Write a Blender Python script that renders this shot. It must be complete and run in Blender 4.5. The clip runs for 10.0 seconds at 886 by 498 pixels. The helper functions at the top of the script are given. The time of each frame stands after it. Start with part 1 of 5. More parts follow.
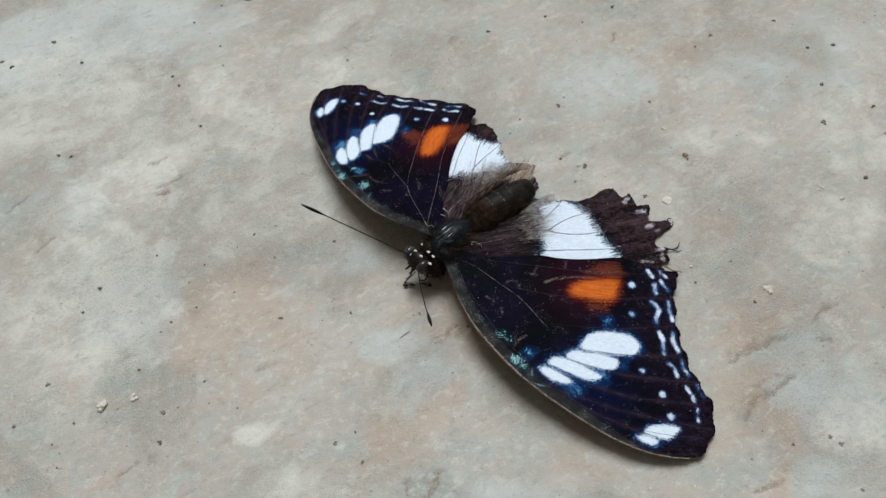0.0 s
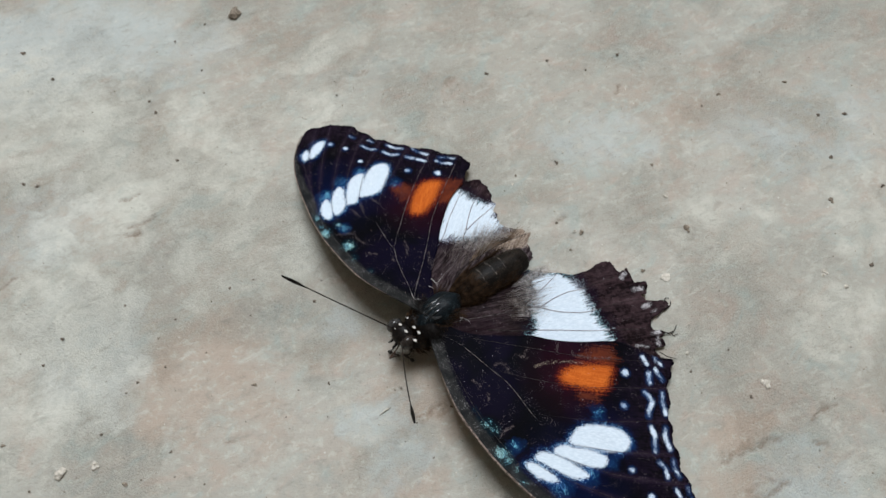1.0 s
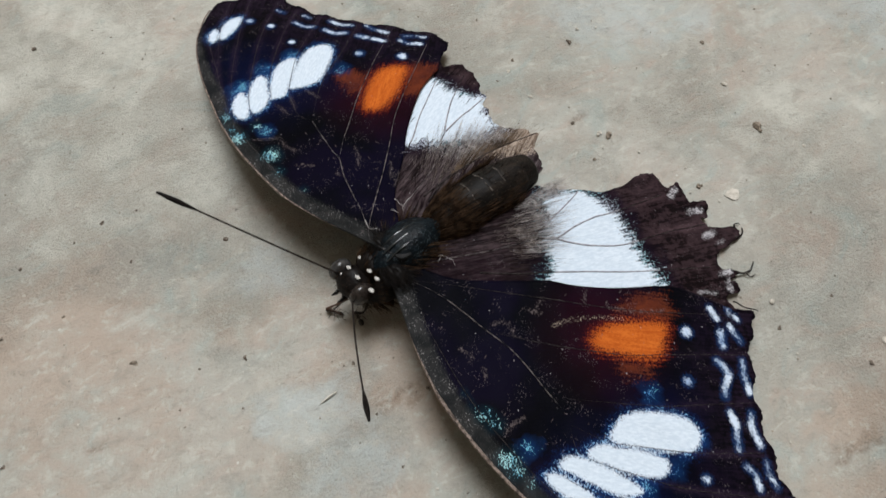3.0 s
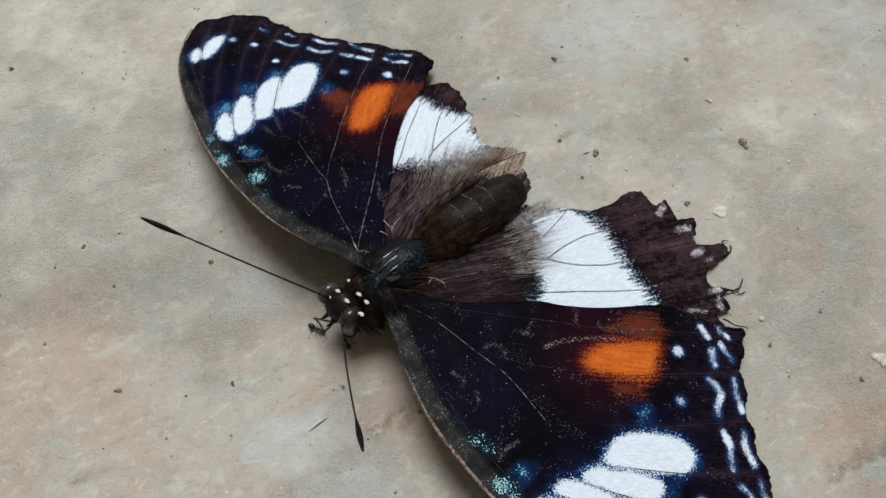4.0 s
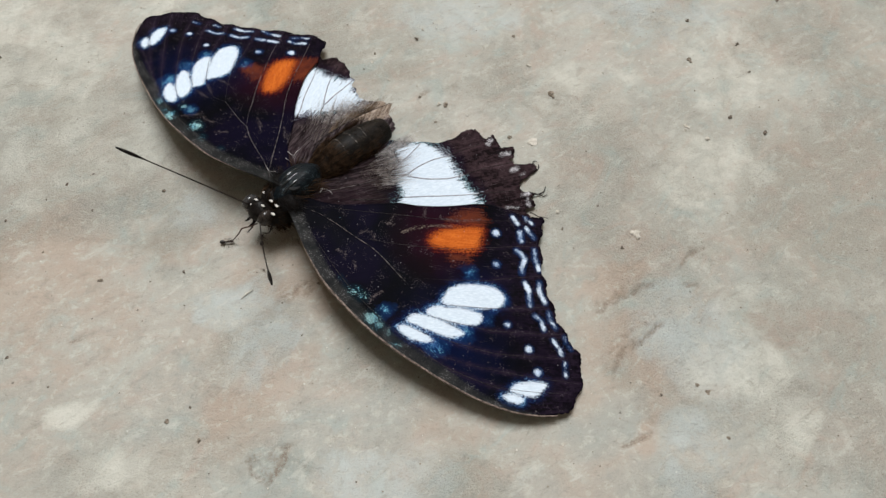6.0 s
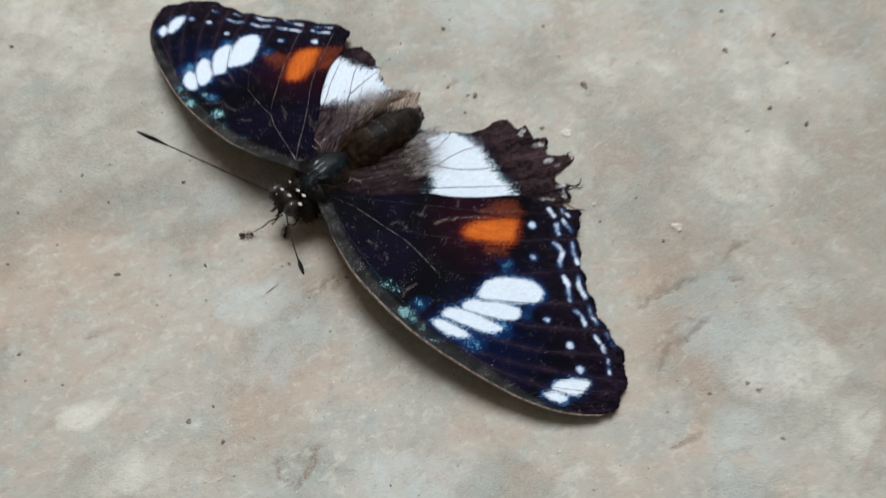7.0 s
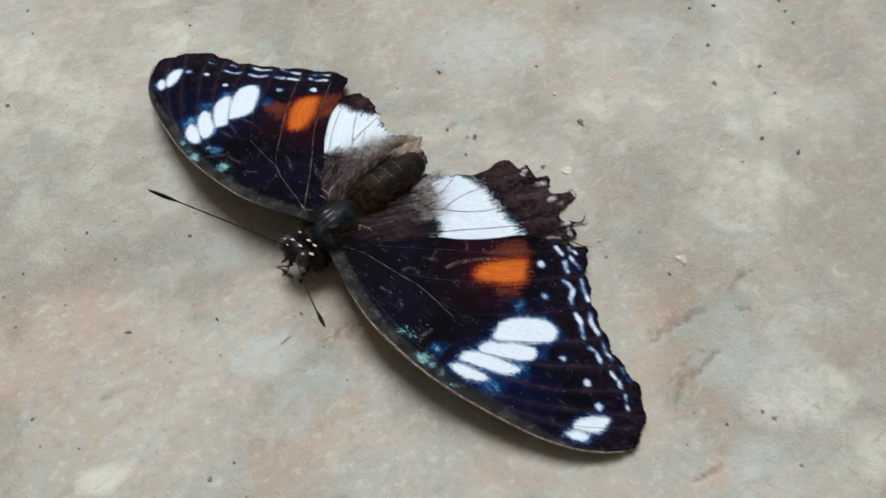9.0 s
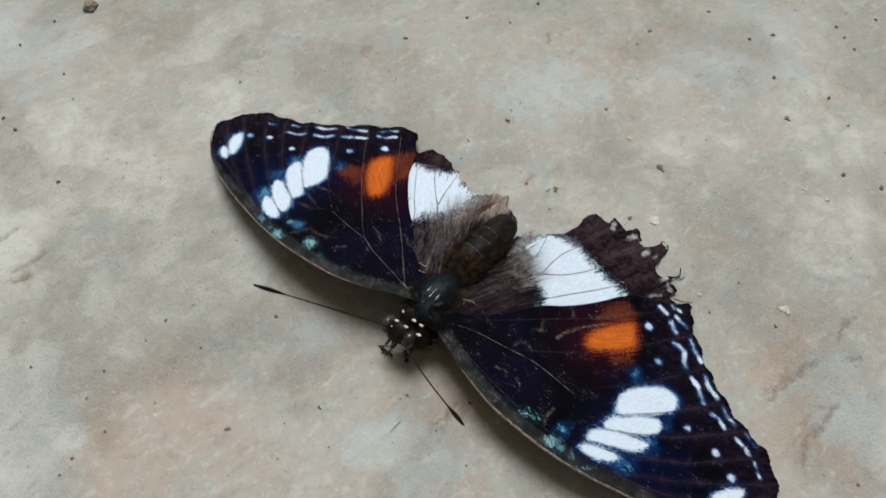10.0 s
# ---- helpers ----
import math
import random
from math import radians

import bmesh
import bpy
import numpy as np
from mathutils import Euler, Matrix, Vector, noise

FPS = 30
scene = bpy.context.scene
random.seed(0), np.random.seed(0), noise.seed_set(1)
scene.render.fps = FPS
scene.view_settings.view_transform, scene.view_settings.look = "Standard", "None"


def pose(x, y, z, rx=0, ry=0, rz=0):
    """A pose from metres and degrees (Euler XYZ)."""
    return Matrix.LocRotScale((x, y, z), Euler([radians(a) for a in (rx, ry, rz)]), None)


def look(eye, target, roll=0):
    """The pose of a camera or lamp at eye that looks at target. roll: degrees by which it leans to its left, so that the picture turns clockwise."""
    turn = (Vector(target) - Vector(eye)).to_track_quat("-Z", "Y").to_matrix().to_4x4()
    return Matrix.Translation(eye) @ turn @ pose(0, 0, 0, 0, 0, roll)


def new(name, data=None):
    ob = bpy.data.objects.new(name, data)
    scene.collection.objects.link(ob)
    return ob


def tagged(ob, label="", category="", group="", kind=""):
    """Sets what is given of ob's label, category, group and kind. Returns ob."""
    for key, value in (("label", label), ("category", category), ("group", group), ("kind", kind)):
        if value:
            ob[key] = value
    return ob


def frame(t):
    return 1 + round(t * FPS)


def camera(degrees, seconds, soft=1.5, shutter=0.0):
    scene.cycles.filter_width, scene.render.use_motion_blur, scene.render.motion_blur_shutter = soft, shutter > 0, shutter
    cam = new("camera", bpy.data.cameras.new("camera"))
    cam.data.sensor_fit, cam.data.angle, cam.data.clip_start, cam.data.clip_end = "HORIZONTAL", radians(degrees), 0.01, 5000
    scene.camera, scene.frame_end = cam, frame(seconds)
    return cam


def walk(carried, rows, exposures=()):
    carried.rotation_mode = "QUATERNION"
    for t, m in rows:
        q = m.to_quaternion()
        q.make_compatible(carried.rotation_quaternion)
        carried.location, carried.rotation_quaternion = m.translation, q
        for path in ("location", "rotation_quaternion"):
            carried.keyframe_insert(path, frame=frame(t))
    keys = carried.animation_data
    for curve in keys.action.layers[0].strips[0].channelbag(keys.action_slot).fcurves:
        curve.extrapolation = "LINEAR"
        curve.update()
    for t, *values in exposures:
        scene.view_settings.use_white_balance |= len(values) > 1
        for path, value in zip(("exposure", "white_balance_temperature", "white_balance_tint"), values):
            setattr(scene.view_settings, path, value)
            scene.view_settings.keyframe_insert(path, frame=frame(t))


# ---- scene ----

MM = 0.001                                   # lengths below are in millimetres

# ------------------------------------------------------------------ camera
cam = camera(59.1, 10.0, soft=1.45, shutter=0.5)
ROWS = [                                     # seconds, eye, yaw, pitch, roll
    (0.0, -3.22, -62.33, 98.55, 4.01, -56.86, -11.85),
    (0.1, -3.25, -62.11, 98.67, 3.99, -56.90, -11.79),
    (0.2, -3.39, -60.90, 99.32, 3.90, -57.10, -11.48),
    (0.3, -3.72, -58.00, 100.90, 3.66, -57.59, -10.72),
    (0.4, -4.13, -54.52, 102.76, 3.39, -58.19, -9.81),
    (0.5, -4.50, -51.33, 104.48, 3.13, -58.73, -8.97),
    (1.0, -3.06, -46.86, 101.14, 1.72, -59.41, -7.10),
    (1.5, -3.75, -42.69, 94.94, 1.48, -61.10, -6.48),
    (2.0, -3.69, -38.62, 87.69, 0.83, -61.32, -6.78),
    (2.2, -4.09, -39.21, 80.45, -0.39, -61.62, -5.58),
    (3.3, -3.88, -31.98, 67.67, -3.01, -62.08, -4.38),
    (3.5, -4.67, -31.73, 67.69, -4.62, -61.79, -3.05),
    (4.0, -4.69, -32.33, 67.94, -5.16, -61.55, -2.79),
    (4.5, -3.77, -31.13, 70.77, -4.77, -60.99, -3.64),
    (5.0, -3.97, -32.29, 70.72, -6.35, -60.58, -2.11),
    (5.2, -3.88, -36.83, 70.59, -7.76, -61.07, -1.41),
    (5.3, -1.95, -43.38, 71.92, -8.56, -60.20, -0.49),
    (5.4, -0.44, -49.20, 76.00, -10.53, -60.30, 0.48),
    (5.5, 0.16, -53.47, 81.28, -12.27, -60.87, 1.34),
    (5.7, 0.07, -57.02, 89.14, -12.80, -61.32, 1.42),
    (6.8, -3.43, -58.05, 88.86, -13.76, -60.11, 2.26),
    (7.0, -4.62, -57.14, 83.71, -13.45, -59.95, 1.98),
    (7.5, -2.22, -55.14, 74.60, -12.33, -60.36, -0.32),
    (8.0, -3.17, -56.22, 73.55, -14.02, -59.75, 1.08),
    (8.5, -5.19, -57.64, 78.04, -15.22, -58.74, 1.26),
    (9.0, -8.66, -54.78, 85.26, -16.95, -57.92, 2.47),
    (9.5, -16.74, -46.36, 85.21, -19.80, -58.47, 3.38),
    (10.0, -21.91, -39.85, 86.32, -22.44, -58.48, 3.91),
]


def eye_pose(x, y, z, yaw, pitch, roll):
    return pose(x * MM, y * MM, z * MM, 90 + pitch, 0, yaw) @ pose(0, 0, 0, 0, 0, roll)


EXPOSURES = [(0.0, 0.02, 6000, 10), (1.5, -0.01, 6020, 10), (2.0, -0.05, 6020, 10), (3.5, 0.0, 6270, 12), (4.5, 0.01, 6270, 12), (5.0, -0.03, 6200, 12), (5.5, 0.14, 6350, 11), (7.0, 0.09, 6120, 11), (7.5, 0.16, 6200, 11), (8.0, 0.08, 6230, 11), (8.5, 0.16, 6230, 10), (9.0, 0.09, 6180, 10), (9.5, -0.03, 6080, 10), (10.0, -0.02, 6100, 10)]
walk(cam, [(t, eye_pose(*r)) for t, *r in ROWS], EXPOSURES)

# ------------------------------------------------------------------ sky and sun
SUN_FROM = Vector((0.10, 0.54, 1.50)).normalized()
world = bpy.data.worlds.new("overcast_sky")
scene.world = world
world.use_nodes = True
sky = world.node_tree.nodes.new("ShaderNodeTexSky")
sky.sky_type, sky.sun_disc = "NISHITA", False
sky.sun_elevation = math.asin(SUN_FROM.z)
sky.sun_rotation = math.atan2(SUN_FROM.x, SUN_FROM.y)
sky.air_density, sky.dust_density, sky.ozone_density = 1.0, 4.0, 0.6
back = world.node_tree.nodes["Background"]
cloud = world.node_tree.nodes.new("ShaderNodeHueSaturation")      # cloud cover takes most of the blue away
cloud.inputs["Saturation"].default_value = 0.06
world.node_tree.links.new(sky.outputs[0], cloud.inputs["Color"])
haze = world.node_tree.nodes.new("ShaderNodeMix")                # dull, slightly warm cloud
haze.data_type, haze.blend_type = "RGBA", "MULTIPLY"
haze.inputs[0].default_value, haze.inputs[7].default_value = 1.0, (1.0, 0.84, 0.63, 1)
world.node_tree.links.new(cloud.outputs[0], haze.inputs[6])
world.node_tree.links.new(haze.outputs[2], back.inputs[0])
back.inputs[1].default_value = 0.058
sun_data = bpy.data.lights.new("sun", "SUN")
sun_data.energy, sun_data.angle, sun_data.color = 3.18, radians(27), (0.965, 0.995, 1.0)
sun = new("sun", sun_data)
sun.matrix_world = look(SUN_FROM * 5, (0, 0, 0))


# ------------------------------------------------------------------ small node language
class Nodes:
    def __init__(self, name):
        self.mat = bpy.data.materials.new(name)
        self.mat.use_nodes = True
        self.tree = self.mat.node_tree
        self.bsdf = self.tree.nodes["Principled BSDF"]
        self.coord = self.tree.nodes.new("ShaderNodeTexCoord").outputs["Object"]

    def put(self, socket, value):
        if isinstance(value, bpy.types.NodeSocket):
            self.tree.links.new(value, socket)
        elif isinstance(value, (tuple, list)) and len(value) == 3 and socket.type == "RGBA":
            socket.default_value = (*value, 1)
        else:
            socket.default_value = value

    def attr(self, name):
        n = self.tree.nodes.new("ShaderNodeAttribute")
        n.attribute_name = name
        return n.outputs["Fac"]

    def m(self, op, a, b=0.0, c=0.0):
        n = self.tree.nodes.new("ShaderNodeMath")
        n.operation = op
        for s, v in zip(n.inputs, (a, b, c)):
            self.put(s, v)
        return n.outputs[0]

    def ramp(self, x, lo, hi, a=0.0, b=1.0, smooth=True):
        n = self.tree.nodes.new("ShaderNodeMapRange")
        n.interpolation_type = "SMOOTHSTEP" if smooth else "LINEAR"
        for s, v in zip(n.inputs, (x, lo, hi, a, b)):
            self.put(s, v)
        return n.outputs[0]

    def stretch(self, sx, sy, sz, turn=0.0):
        first, n = self.tree.nodes.new("ShaderNodeMapping"), self.tree.nodes.new("ShaderNodeMapping")
        first.inputs["Rotation"].default_value = (0, 0, radians(turn))
        self.put(first.inputs["Vector"], self.coord)
        self.put(n.inputs["Vector"], first.outputs[0])
        n.inputs["Scale"].default_value = (sx, sy, sz)
        return n.outputs[0]

    def noise(self, per_mm, detail=3.0, rough=0.55, warp=0.0, vector=None):
        n = self.tree.nodes.new("ShaderNodeTexNoise")
        self.put(n.inputs["Vector"], vector or self.coord)
        n.inputs["Scale"].default_value = per_mm / MM
        n.inputs["Detail"].default_value, n.inputs["Roughness"].default_value = detail, rough
        n.inputs["Distortion"].default_value = warp
        return n.outputs["Fac"]

    def cells(self, per_mm, feature="F1", rand=1.0, vector=None):
        n = self.tree.nodes.new("ShaderNodeTexVoronoi")
        n.feature = feature
        self.put(n.inputs["Vector"], vector or self.coord)
        n.inputs["Scale"].default_value, n.inputs["Randomness"].default_value = per_mm / MM, rand
        return n.outputs["Distance"], n.outputs.get("Color")

    def mix(self, fac, a, b):
        n = self.tree.nodes.new("ShaderNodeMix")
        n.data_type = "RGBA"
        self.put(n.inputs[0], fac)
        self.put(n.inputs[6], a)
        self.put(n.inputs[7], b)
        return n.outputs[2]

    def times(self, colour, k):
        n = self.tree.nodes.new("ShaderNodeMix")
        n.data_type, n.blend_type = "RGBA", "MULTIPLY"
        n.inputs[0].default_value = 1.0
        self.put(n.inputs[6], colour)
        self.put(n.inputs[7], k)
        return n.outputs[2]

    def red(self, colour):
        n = self.tree.nodes.new("ShaderNodeSeparateColor")
        self.put(n.inputs[0], colour)
        return n.outputs[0]

    def bump(self, height, strength, dist_mm):
        n = self.tree.nodes.new("ShaderNodeBump")
        n.inputs["Strength"].default_value, n.inputs["Distance"].default_value = strength, dist_mm * MM
        self.put(n.inputs["Height"], height)
        self.put(self.bsdf.inputs["Normal"], n.outputs[0])

    def done(self, colour, rough=0.6, spec=0.5, metal=0.0):
        self.put(self.bsdf.inputs["Base Color"], colour)
        self.put(self.bsdf.inputs["Roughness"], rough)
        self.put(self.bsdf.inputs["Specular IOR Level"], spec)
        self.put(self.bsdf.inputs["Metallic"], metal)
        return self.mat


# ------------------------------------------------------------------ materials
def floor_material():
    k = Nodes("worn_cement")
    turned = k.stretch(0.8, 1.25, 1.0, -35)
    big, mid = k.noise(0.022, 4, 0.55, 0.4), k.noise(0.075, 7, 0.60, 0.8)
    other = k.noise(0.050, 6, 0.6, 1.0, k.stretch(1.1, 0.9, 1.0, 140))
    streak = k.noise(0.085, 6, 0.60, 0.6, turned)
    blotch = k.noise(0.24, 6, 0.62, 0.5)
    drag = k.noise(0.45, 5, 0.68, 0.6, k.stretch(0.7, 1.5, 1.0, -20))
    fine, grit, dust = k.noise(0.8, 5, 0.68), k.noise(3.8, 4, 0.72), k.noise(9.0, 2, 0.6)
    col = k.mix(k.ramp(big, 0.36, 0.64), (0.374, 0.360, 0.310), (0.376, 0.344, 0.285))
    col = k.mix(k.ramp(mid, 0.42, 0.70, 0, 0.30), col, (0.352, 0.354, 0.318))
    col = k.mix(k.ramp(other, 0.46, 0.70, 0, 0.50), col, (0.380, 0.322, 0.264))
    tint = k.noise(0.16, 6, 0.66, 0.9, k.stretch(0.9, 1.3, 1.0, -30))
    col = k.mix(k.ramp(tint, 0.50, 0.66, 0, 0.85), col, (0.412, 0.334, 0.272))
    col = k.mix(k.ramp(tint, 0.48, 0.34, 0, 0.85), col, (0.340, 0.376, 0.340))
    col = k.mix(k.ramp(streak, 0.48, 0.72, 0, 0.45), col, (0.470, 0.455, 0.398))
    col = k.mix(k.ramp(blotch, 0.54, 0.74, 0, 0.22), col, (0.285, 0.262, 0.222))
    col = k.mix(k.ramp(blotch, 0.46, 0.30, 0, 0.55), col, (0.520, 0.500, 0.440))
    fuzz = k.m("ADD", k.m("MULTIPLY", mid, 0.7), k.m("ADD", k.m("MULTIPLY", fine, 0.5), k.m("MULTIPLY", blotch, 0.8)))

    def stain_or_light(name, low, high, most, colour):
        """A stain or painted-in light whose edge breaks up along the trowelled surface."""
        f = k.m("MULTIPLY_ADD", k.m("SUBTRACT", fuzz, 1.0), 2.6, k.attr(name))
        return k.mix(k.ramp(k.m("MULTIPLY", f, k.ramp(k.attr(name), 0.0, 0.25)), low, high, 0, most), col, colour)

    col = stain_or_light("pink", -0.2, 1.1, 0.85, (0.412, 0.318, 0.246))
    col = stain_or_light("grey", -0.2, 1.1, 0.62, (0.312, 0.335, 0.306))
    col = stain_or_light("cool", -0.2, 1.0, 0.85, (0.462, 0.492, 0.474))
    col = stain_or_light("pale", 0.0, 0.9, 0.85, (0.580, 0.566, 0.496))
    col = k.mix(k.m("MULTIPLY", k.ramp(k.m("MULTIPLY_ADD", k.m("ADD", fine, grit), 1.6, k.attr("dark")), 1.75, 2.15), k.ramp(k.attr("dark"), 0.0, 0.15, 0, 0.5)), col, (0.215, 0.145, 0.095))
    col = k.mix(k.m("MULTIPLY", k.attr("crack"), k.ramp(grit, 0.40, 0.56, 0.15, 0.75)), col, (0.165, 0.105, 0.066))
    col = k.mix(k.ramp(drag, 0.54, 0.70, 0, 0.45), col, (0.277, 0.256, 0.214))
    col = k.mix(k.ramp(drag, 0.45, 0.31, 0, 0.50), col, (0.537, 0.521, 0.463))
    col = k.mix(k.ramp(fine, 0.54, 0.70, 0, 0.40), col, (0.259, 0.238, 0.197))
    col = k.mix(k.ramp(fine, 0.46, 0.32, 0, 0.45), col, (0.528, 0.516, 0.454))
    rough_zone = k.ramp(k.noise(0.045, 4, 0.6, 0.5), 0.42, 0.60, 0.25, 1.0)
    col = k.mix(k.m("MULTIPLY", k.ramp(grit, 0.55, 0.70, 0, 0.55), rough_zone), col, (0.538, 0.520, 0.452))
    col = k.mix(k.m("MULTIPLY", k.ramp(grit, 0.43, 0.31, 0, 0.60), rough_zone), col, (0.185, 0.155, 0.120))
    scratch = k.noise(0.9, 4, 0.7, 0.2, k.stretch(0.12, 2.2, 1.0, -28))
    col = k.mix(k.ramp(scratch, 0.64, 0.72, 0, 0.30), col, (0.235, 0.225, 0.195))
    spot, pick = k.cells(0.45)
    pale_spot = k.m("MULTIPLY", k.ramp(spot, 0.03, 0.07, 1, 0), k.ramp(k.red(pick), 0.72, 0.76))
    col = k.mix(k.m("MULTIPLY", pale_spot, 0.7), col, (0.628, 0.620, 0.562))
    low, pick2 = k.cells(0.24, vector=k.stretch(1.0, 1.0, 1.0, 20))
    dark_spot = k.m("MULTIPLY", k.ramp(k.m("MULTIPLY_ADD", k.m("SUBTRACT", grit, 0.5), 0.08, low), 0.02, 0.05, 1, 0), k.ramp(k.red(pick2), 0.70, 0.74))
    col = k.mix(k.m("MULTIPLY", dark_spot, 0.75), col, (0.098, 0.081, 0.064))
    pits = k.ramp(k.noise(1.5, 3, 0.7, 0.4), 0.58, 0.74)
    col = k.mix(k.m("MULTIPLY", pits, 0.10), col, (0.200, 0.172, 0.138))
    crust = k.m("MULTIPLY", k.ramp(k.noise(0.035, 3, 0.5), 0.48, 0.60), k.noise(1.8, 5, 0.75))
    relief = k.m("ADD", k.m("MULTIPLY", fine, 0.35), k.m("ADD", k.m("MULTIPLY", k.m("MULTIPLY", grit, rough_zone), 0.65), k.m("MULTIPLY", dust, 0.08)))
    relief = k.m("ADD", relief, k.m("ADD", k.m("SUBTRACT", k.m("MULTIPLY", crust, 0.45), k.m("MULTIPLY", pits, 0.12)), k.m("MULTIPLY", drag, 0.25)))
    k.bump(relief, 1.0, 0.40)
    return k.done(k.times(col, (0.885, 0.898, 0.90)), k.ramp(mid, 0.3, 0.7, 0.48, 0.70), 0.45)


def wing_material(name, brown, fringe, grain):
    """Scale-covered wing: dark ground colour with pigment fields carried by the mesh in millimetres. fringe: how far pigments scatter."""
    k = Nodes(name)
    scale_n, tiny = k.noise(4.0, 2, 0.6), k.noise(8.0, 1, 0.4)
    rows = k.noise(2.2, 3, 0.6, 0, k.stretch(0.8, 2.4, 1.0, grain))
    streak = k.noise(0.9, 3, 0.6, 0, k.stretch(0.4, 4.6, 1.0, grain))
    soft, cloud = k.noise(0.13, 3, 0.5), k.noise(0.55, 4, 0.6, 0.4)
    fray = k.m("ADD", k.m("MULTIPLY", k.m("SUBTRACT", scale_n, 0.5), 0.6), k.m("SUBTRACT", tiny, 0.5))

    def inside(name, edge, wild):
        return k.ramp(k.m("MULTIPLY_ADD", fray, wild, k.attr(name)), -edge, edge)

    def strewn(near, most):
        """Loose scales, thinning out as near falls from 1 to 0."""
        return k.m("MULTIPLY", k.ramp(k.m("MULTIPLY_ADD", near, 0.38, tiny), 0.86, 0.93), most)

    def within(name, reach):
        return k.ramp(k.m("MULTIPLY_ADD", k.m("SUBTRACT", cloud, 0.5), 2.6 * reach, k.attr(name)), -reach, 0.5 * reach, smooth=False)

    col = k.mix(k.ramp(soft, 0.40, 0.62), (0.0010, 0.0010, 0.0022), (0.0028, 0.0017, 0.0072))
    col = k.mix(k.m("MULTIPLY", k.attr("wine"), k.ramp(soft, 0.3, 0.6, 0.4, 1.0)), col, (0.0165, 0.0018, 0.0052))
    col = k.mix(k.m("MULTIPLY", k.attr("navy"), k.ramp(soft, 0.3, 0.6, 0.3, 1.0)), col, (0.0009, 0.0030, 0.0190))
    col = k.mix(k.attr("brown"), col, k.mix(k.ramp(k.m("ADD", k.m("MULTIPLY", k.noise(1.3, 4, 0.7, 0.3), 0.6), k.m("MULTIPLY", streak, 0.4)), 0.44, 0.57), tuple(0.18 * c for c in brown), brown))
    col = k.mix(k.m("MULTIPLY", k.attr("ray"), k.ramp(k.m("ADD", k.m("MULTIPLY", cloud, 0.5), k.m("MULTIPLY", rows, 0.5)), 0.40, 0.58, 0.15, 0.75)), col, tuple(2.1 * c for c in brown))
    col = k.mix(k.m("MULTIPLY", k.attr("silk"), k.ramp(streak, 0.28, 0.66, 0.45, 1.0)), col, k.mix(k.ramp(streak, 0.40, 0.70), (0.024, 0.0165, 0.0190), (0.125, 0.100, 0.103)))
    col = k.mix(k.ramp(rows, 0.50, 0.72, 0, 0.30), col, (0.0036, 0.0030, 0.0078))
    col = k.mix(k.ramp(streak, 0.64, 0.82, 0, 0.14), col, (0.020, 0.012, 0.017))
    col = k.mix(k.m("MULTIPLY", k.ramp(tiny, 0.64, 0.72), k.ramp(cloud, 0.50, 0.66, 0.0, 0.7)), col, (0.18, 0.15, 0.16))
    blue = within("blue", 1.1)
    col = k.mix(k.m("MULTIPLY", blue, 0.85), col, (0.005, 0.028, 0.105))
    col = k.mix(strewn(blue, 0.9), col, k.mix(k.ramp(cloud, 0.42, 0.58), (0.08, 0.24, 0.50), (0.16, 0.44, 0.58)))
    rust = k.m("MULTIPLY_ADD", k.m("SUBTRACT", streak, 0.5), 2.5, k.m("MULTIPLY_ADD", fray, 1.8, k.attr("rust")))
    col = k.mix(k.m("MULTIPLY", k.ramp(rust, -0.6, 0.8), k.ramp(cloud, 0.3, 0.7, 0.85, 0.4)), col, (0.135, 0.030, 0.012))
    flame = k.m("MULTIPLY_ADD", k.m("SUBTRACT", streak, 0.5), 1.5, k.m("MULTIPLY_ADD", fray, 1.6, k.attr("orange")))
    hot = k.mix(k.ramp(k.m("ADD", streak, k.m("MULTIPLY", k.m("SUBTRACT", scale_n, 0.5), 0.6)), 0.3, 0.7), (0.52, 0.130, 0.018), (0.36, 0.072, 0.010))
    col = k.mix(k.ramp(flame, -0.85, 0.55), col, k.mix(k.ramp(flame, -0.3, 0.7), (0.13, 0.016, 0.008), hot))
    col = k.mix(k.m("MULTIPLY", inside("costa", 0.35, 0.7), 0.85), col, k.mix(k.ramp(cloud, 0.35, 0.7), (0.0120, 0.0130, 0.0130), (0.0330, 0.0325, 0.0315)))
    col = k.mix(k.m("MULTIPLY", k.m("MULTIPLY", inside("costa", 0.3, 0.7), k.ramp(tiny, 0.64, 0.70)), k.ramp(cloud, 0.46, 0.62, 0.1, 0.8)), col, (0.25, 0.24, 0.24))
    teal = within("teal", 0.8)
    col = k.mix(k.m("MULTIPLY", teal, 0.40), col, (0.006, 0.030, 0.045))
    col = k.mix(strewn(teal, 0.9), col, k.mix(k.ramp(cloud, 0.4, 0.6), (0.14, 0.42, 0.58), (0.40, 0.70, 0.72)))
    col = k.mix(k.m("MULTIPLY", inside("tan", 0.25, 1.0), k.ramp(scale_n, 0.3, 0.7, 0.65, 1.0)), col, k.mix(k.ramp(k.m("ADD", streak, k.m("MULTIPLY", k.m("SUBTRACT", tiny, 0.5), 0.6)), 0.30, 0.72), (0.17, 0.120, 0.088), (0.46, 0.380, 0.310)))
    col = k.mix(k.m("MULTIPLY", k.m("MULTIPLY", inside("scuff", 0.15, 0.8), k.ramp(scale_n, 0.35, 0.65, 0.2, 1.0)), 0.6), col, (0.13, 0.105, 0.104))
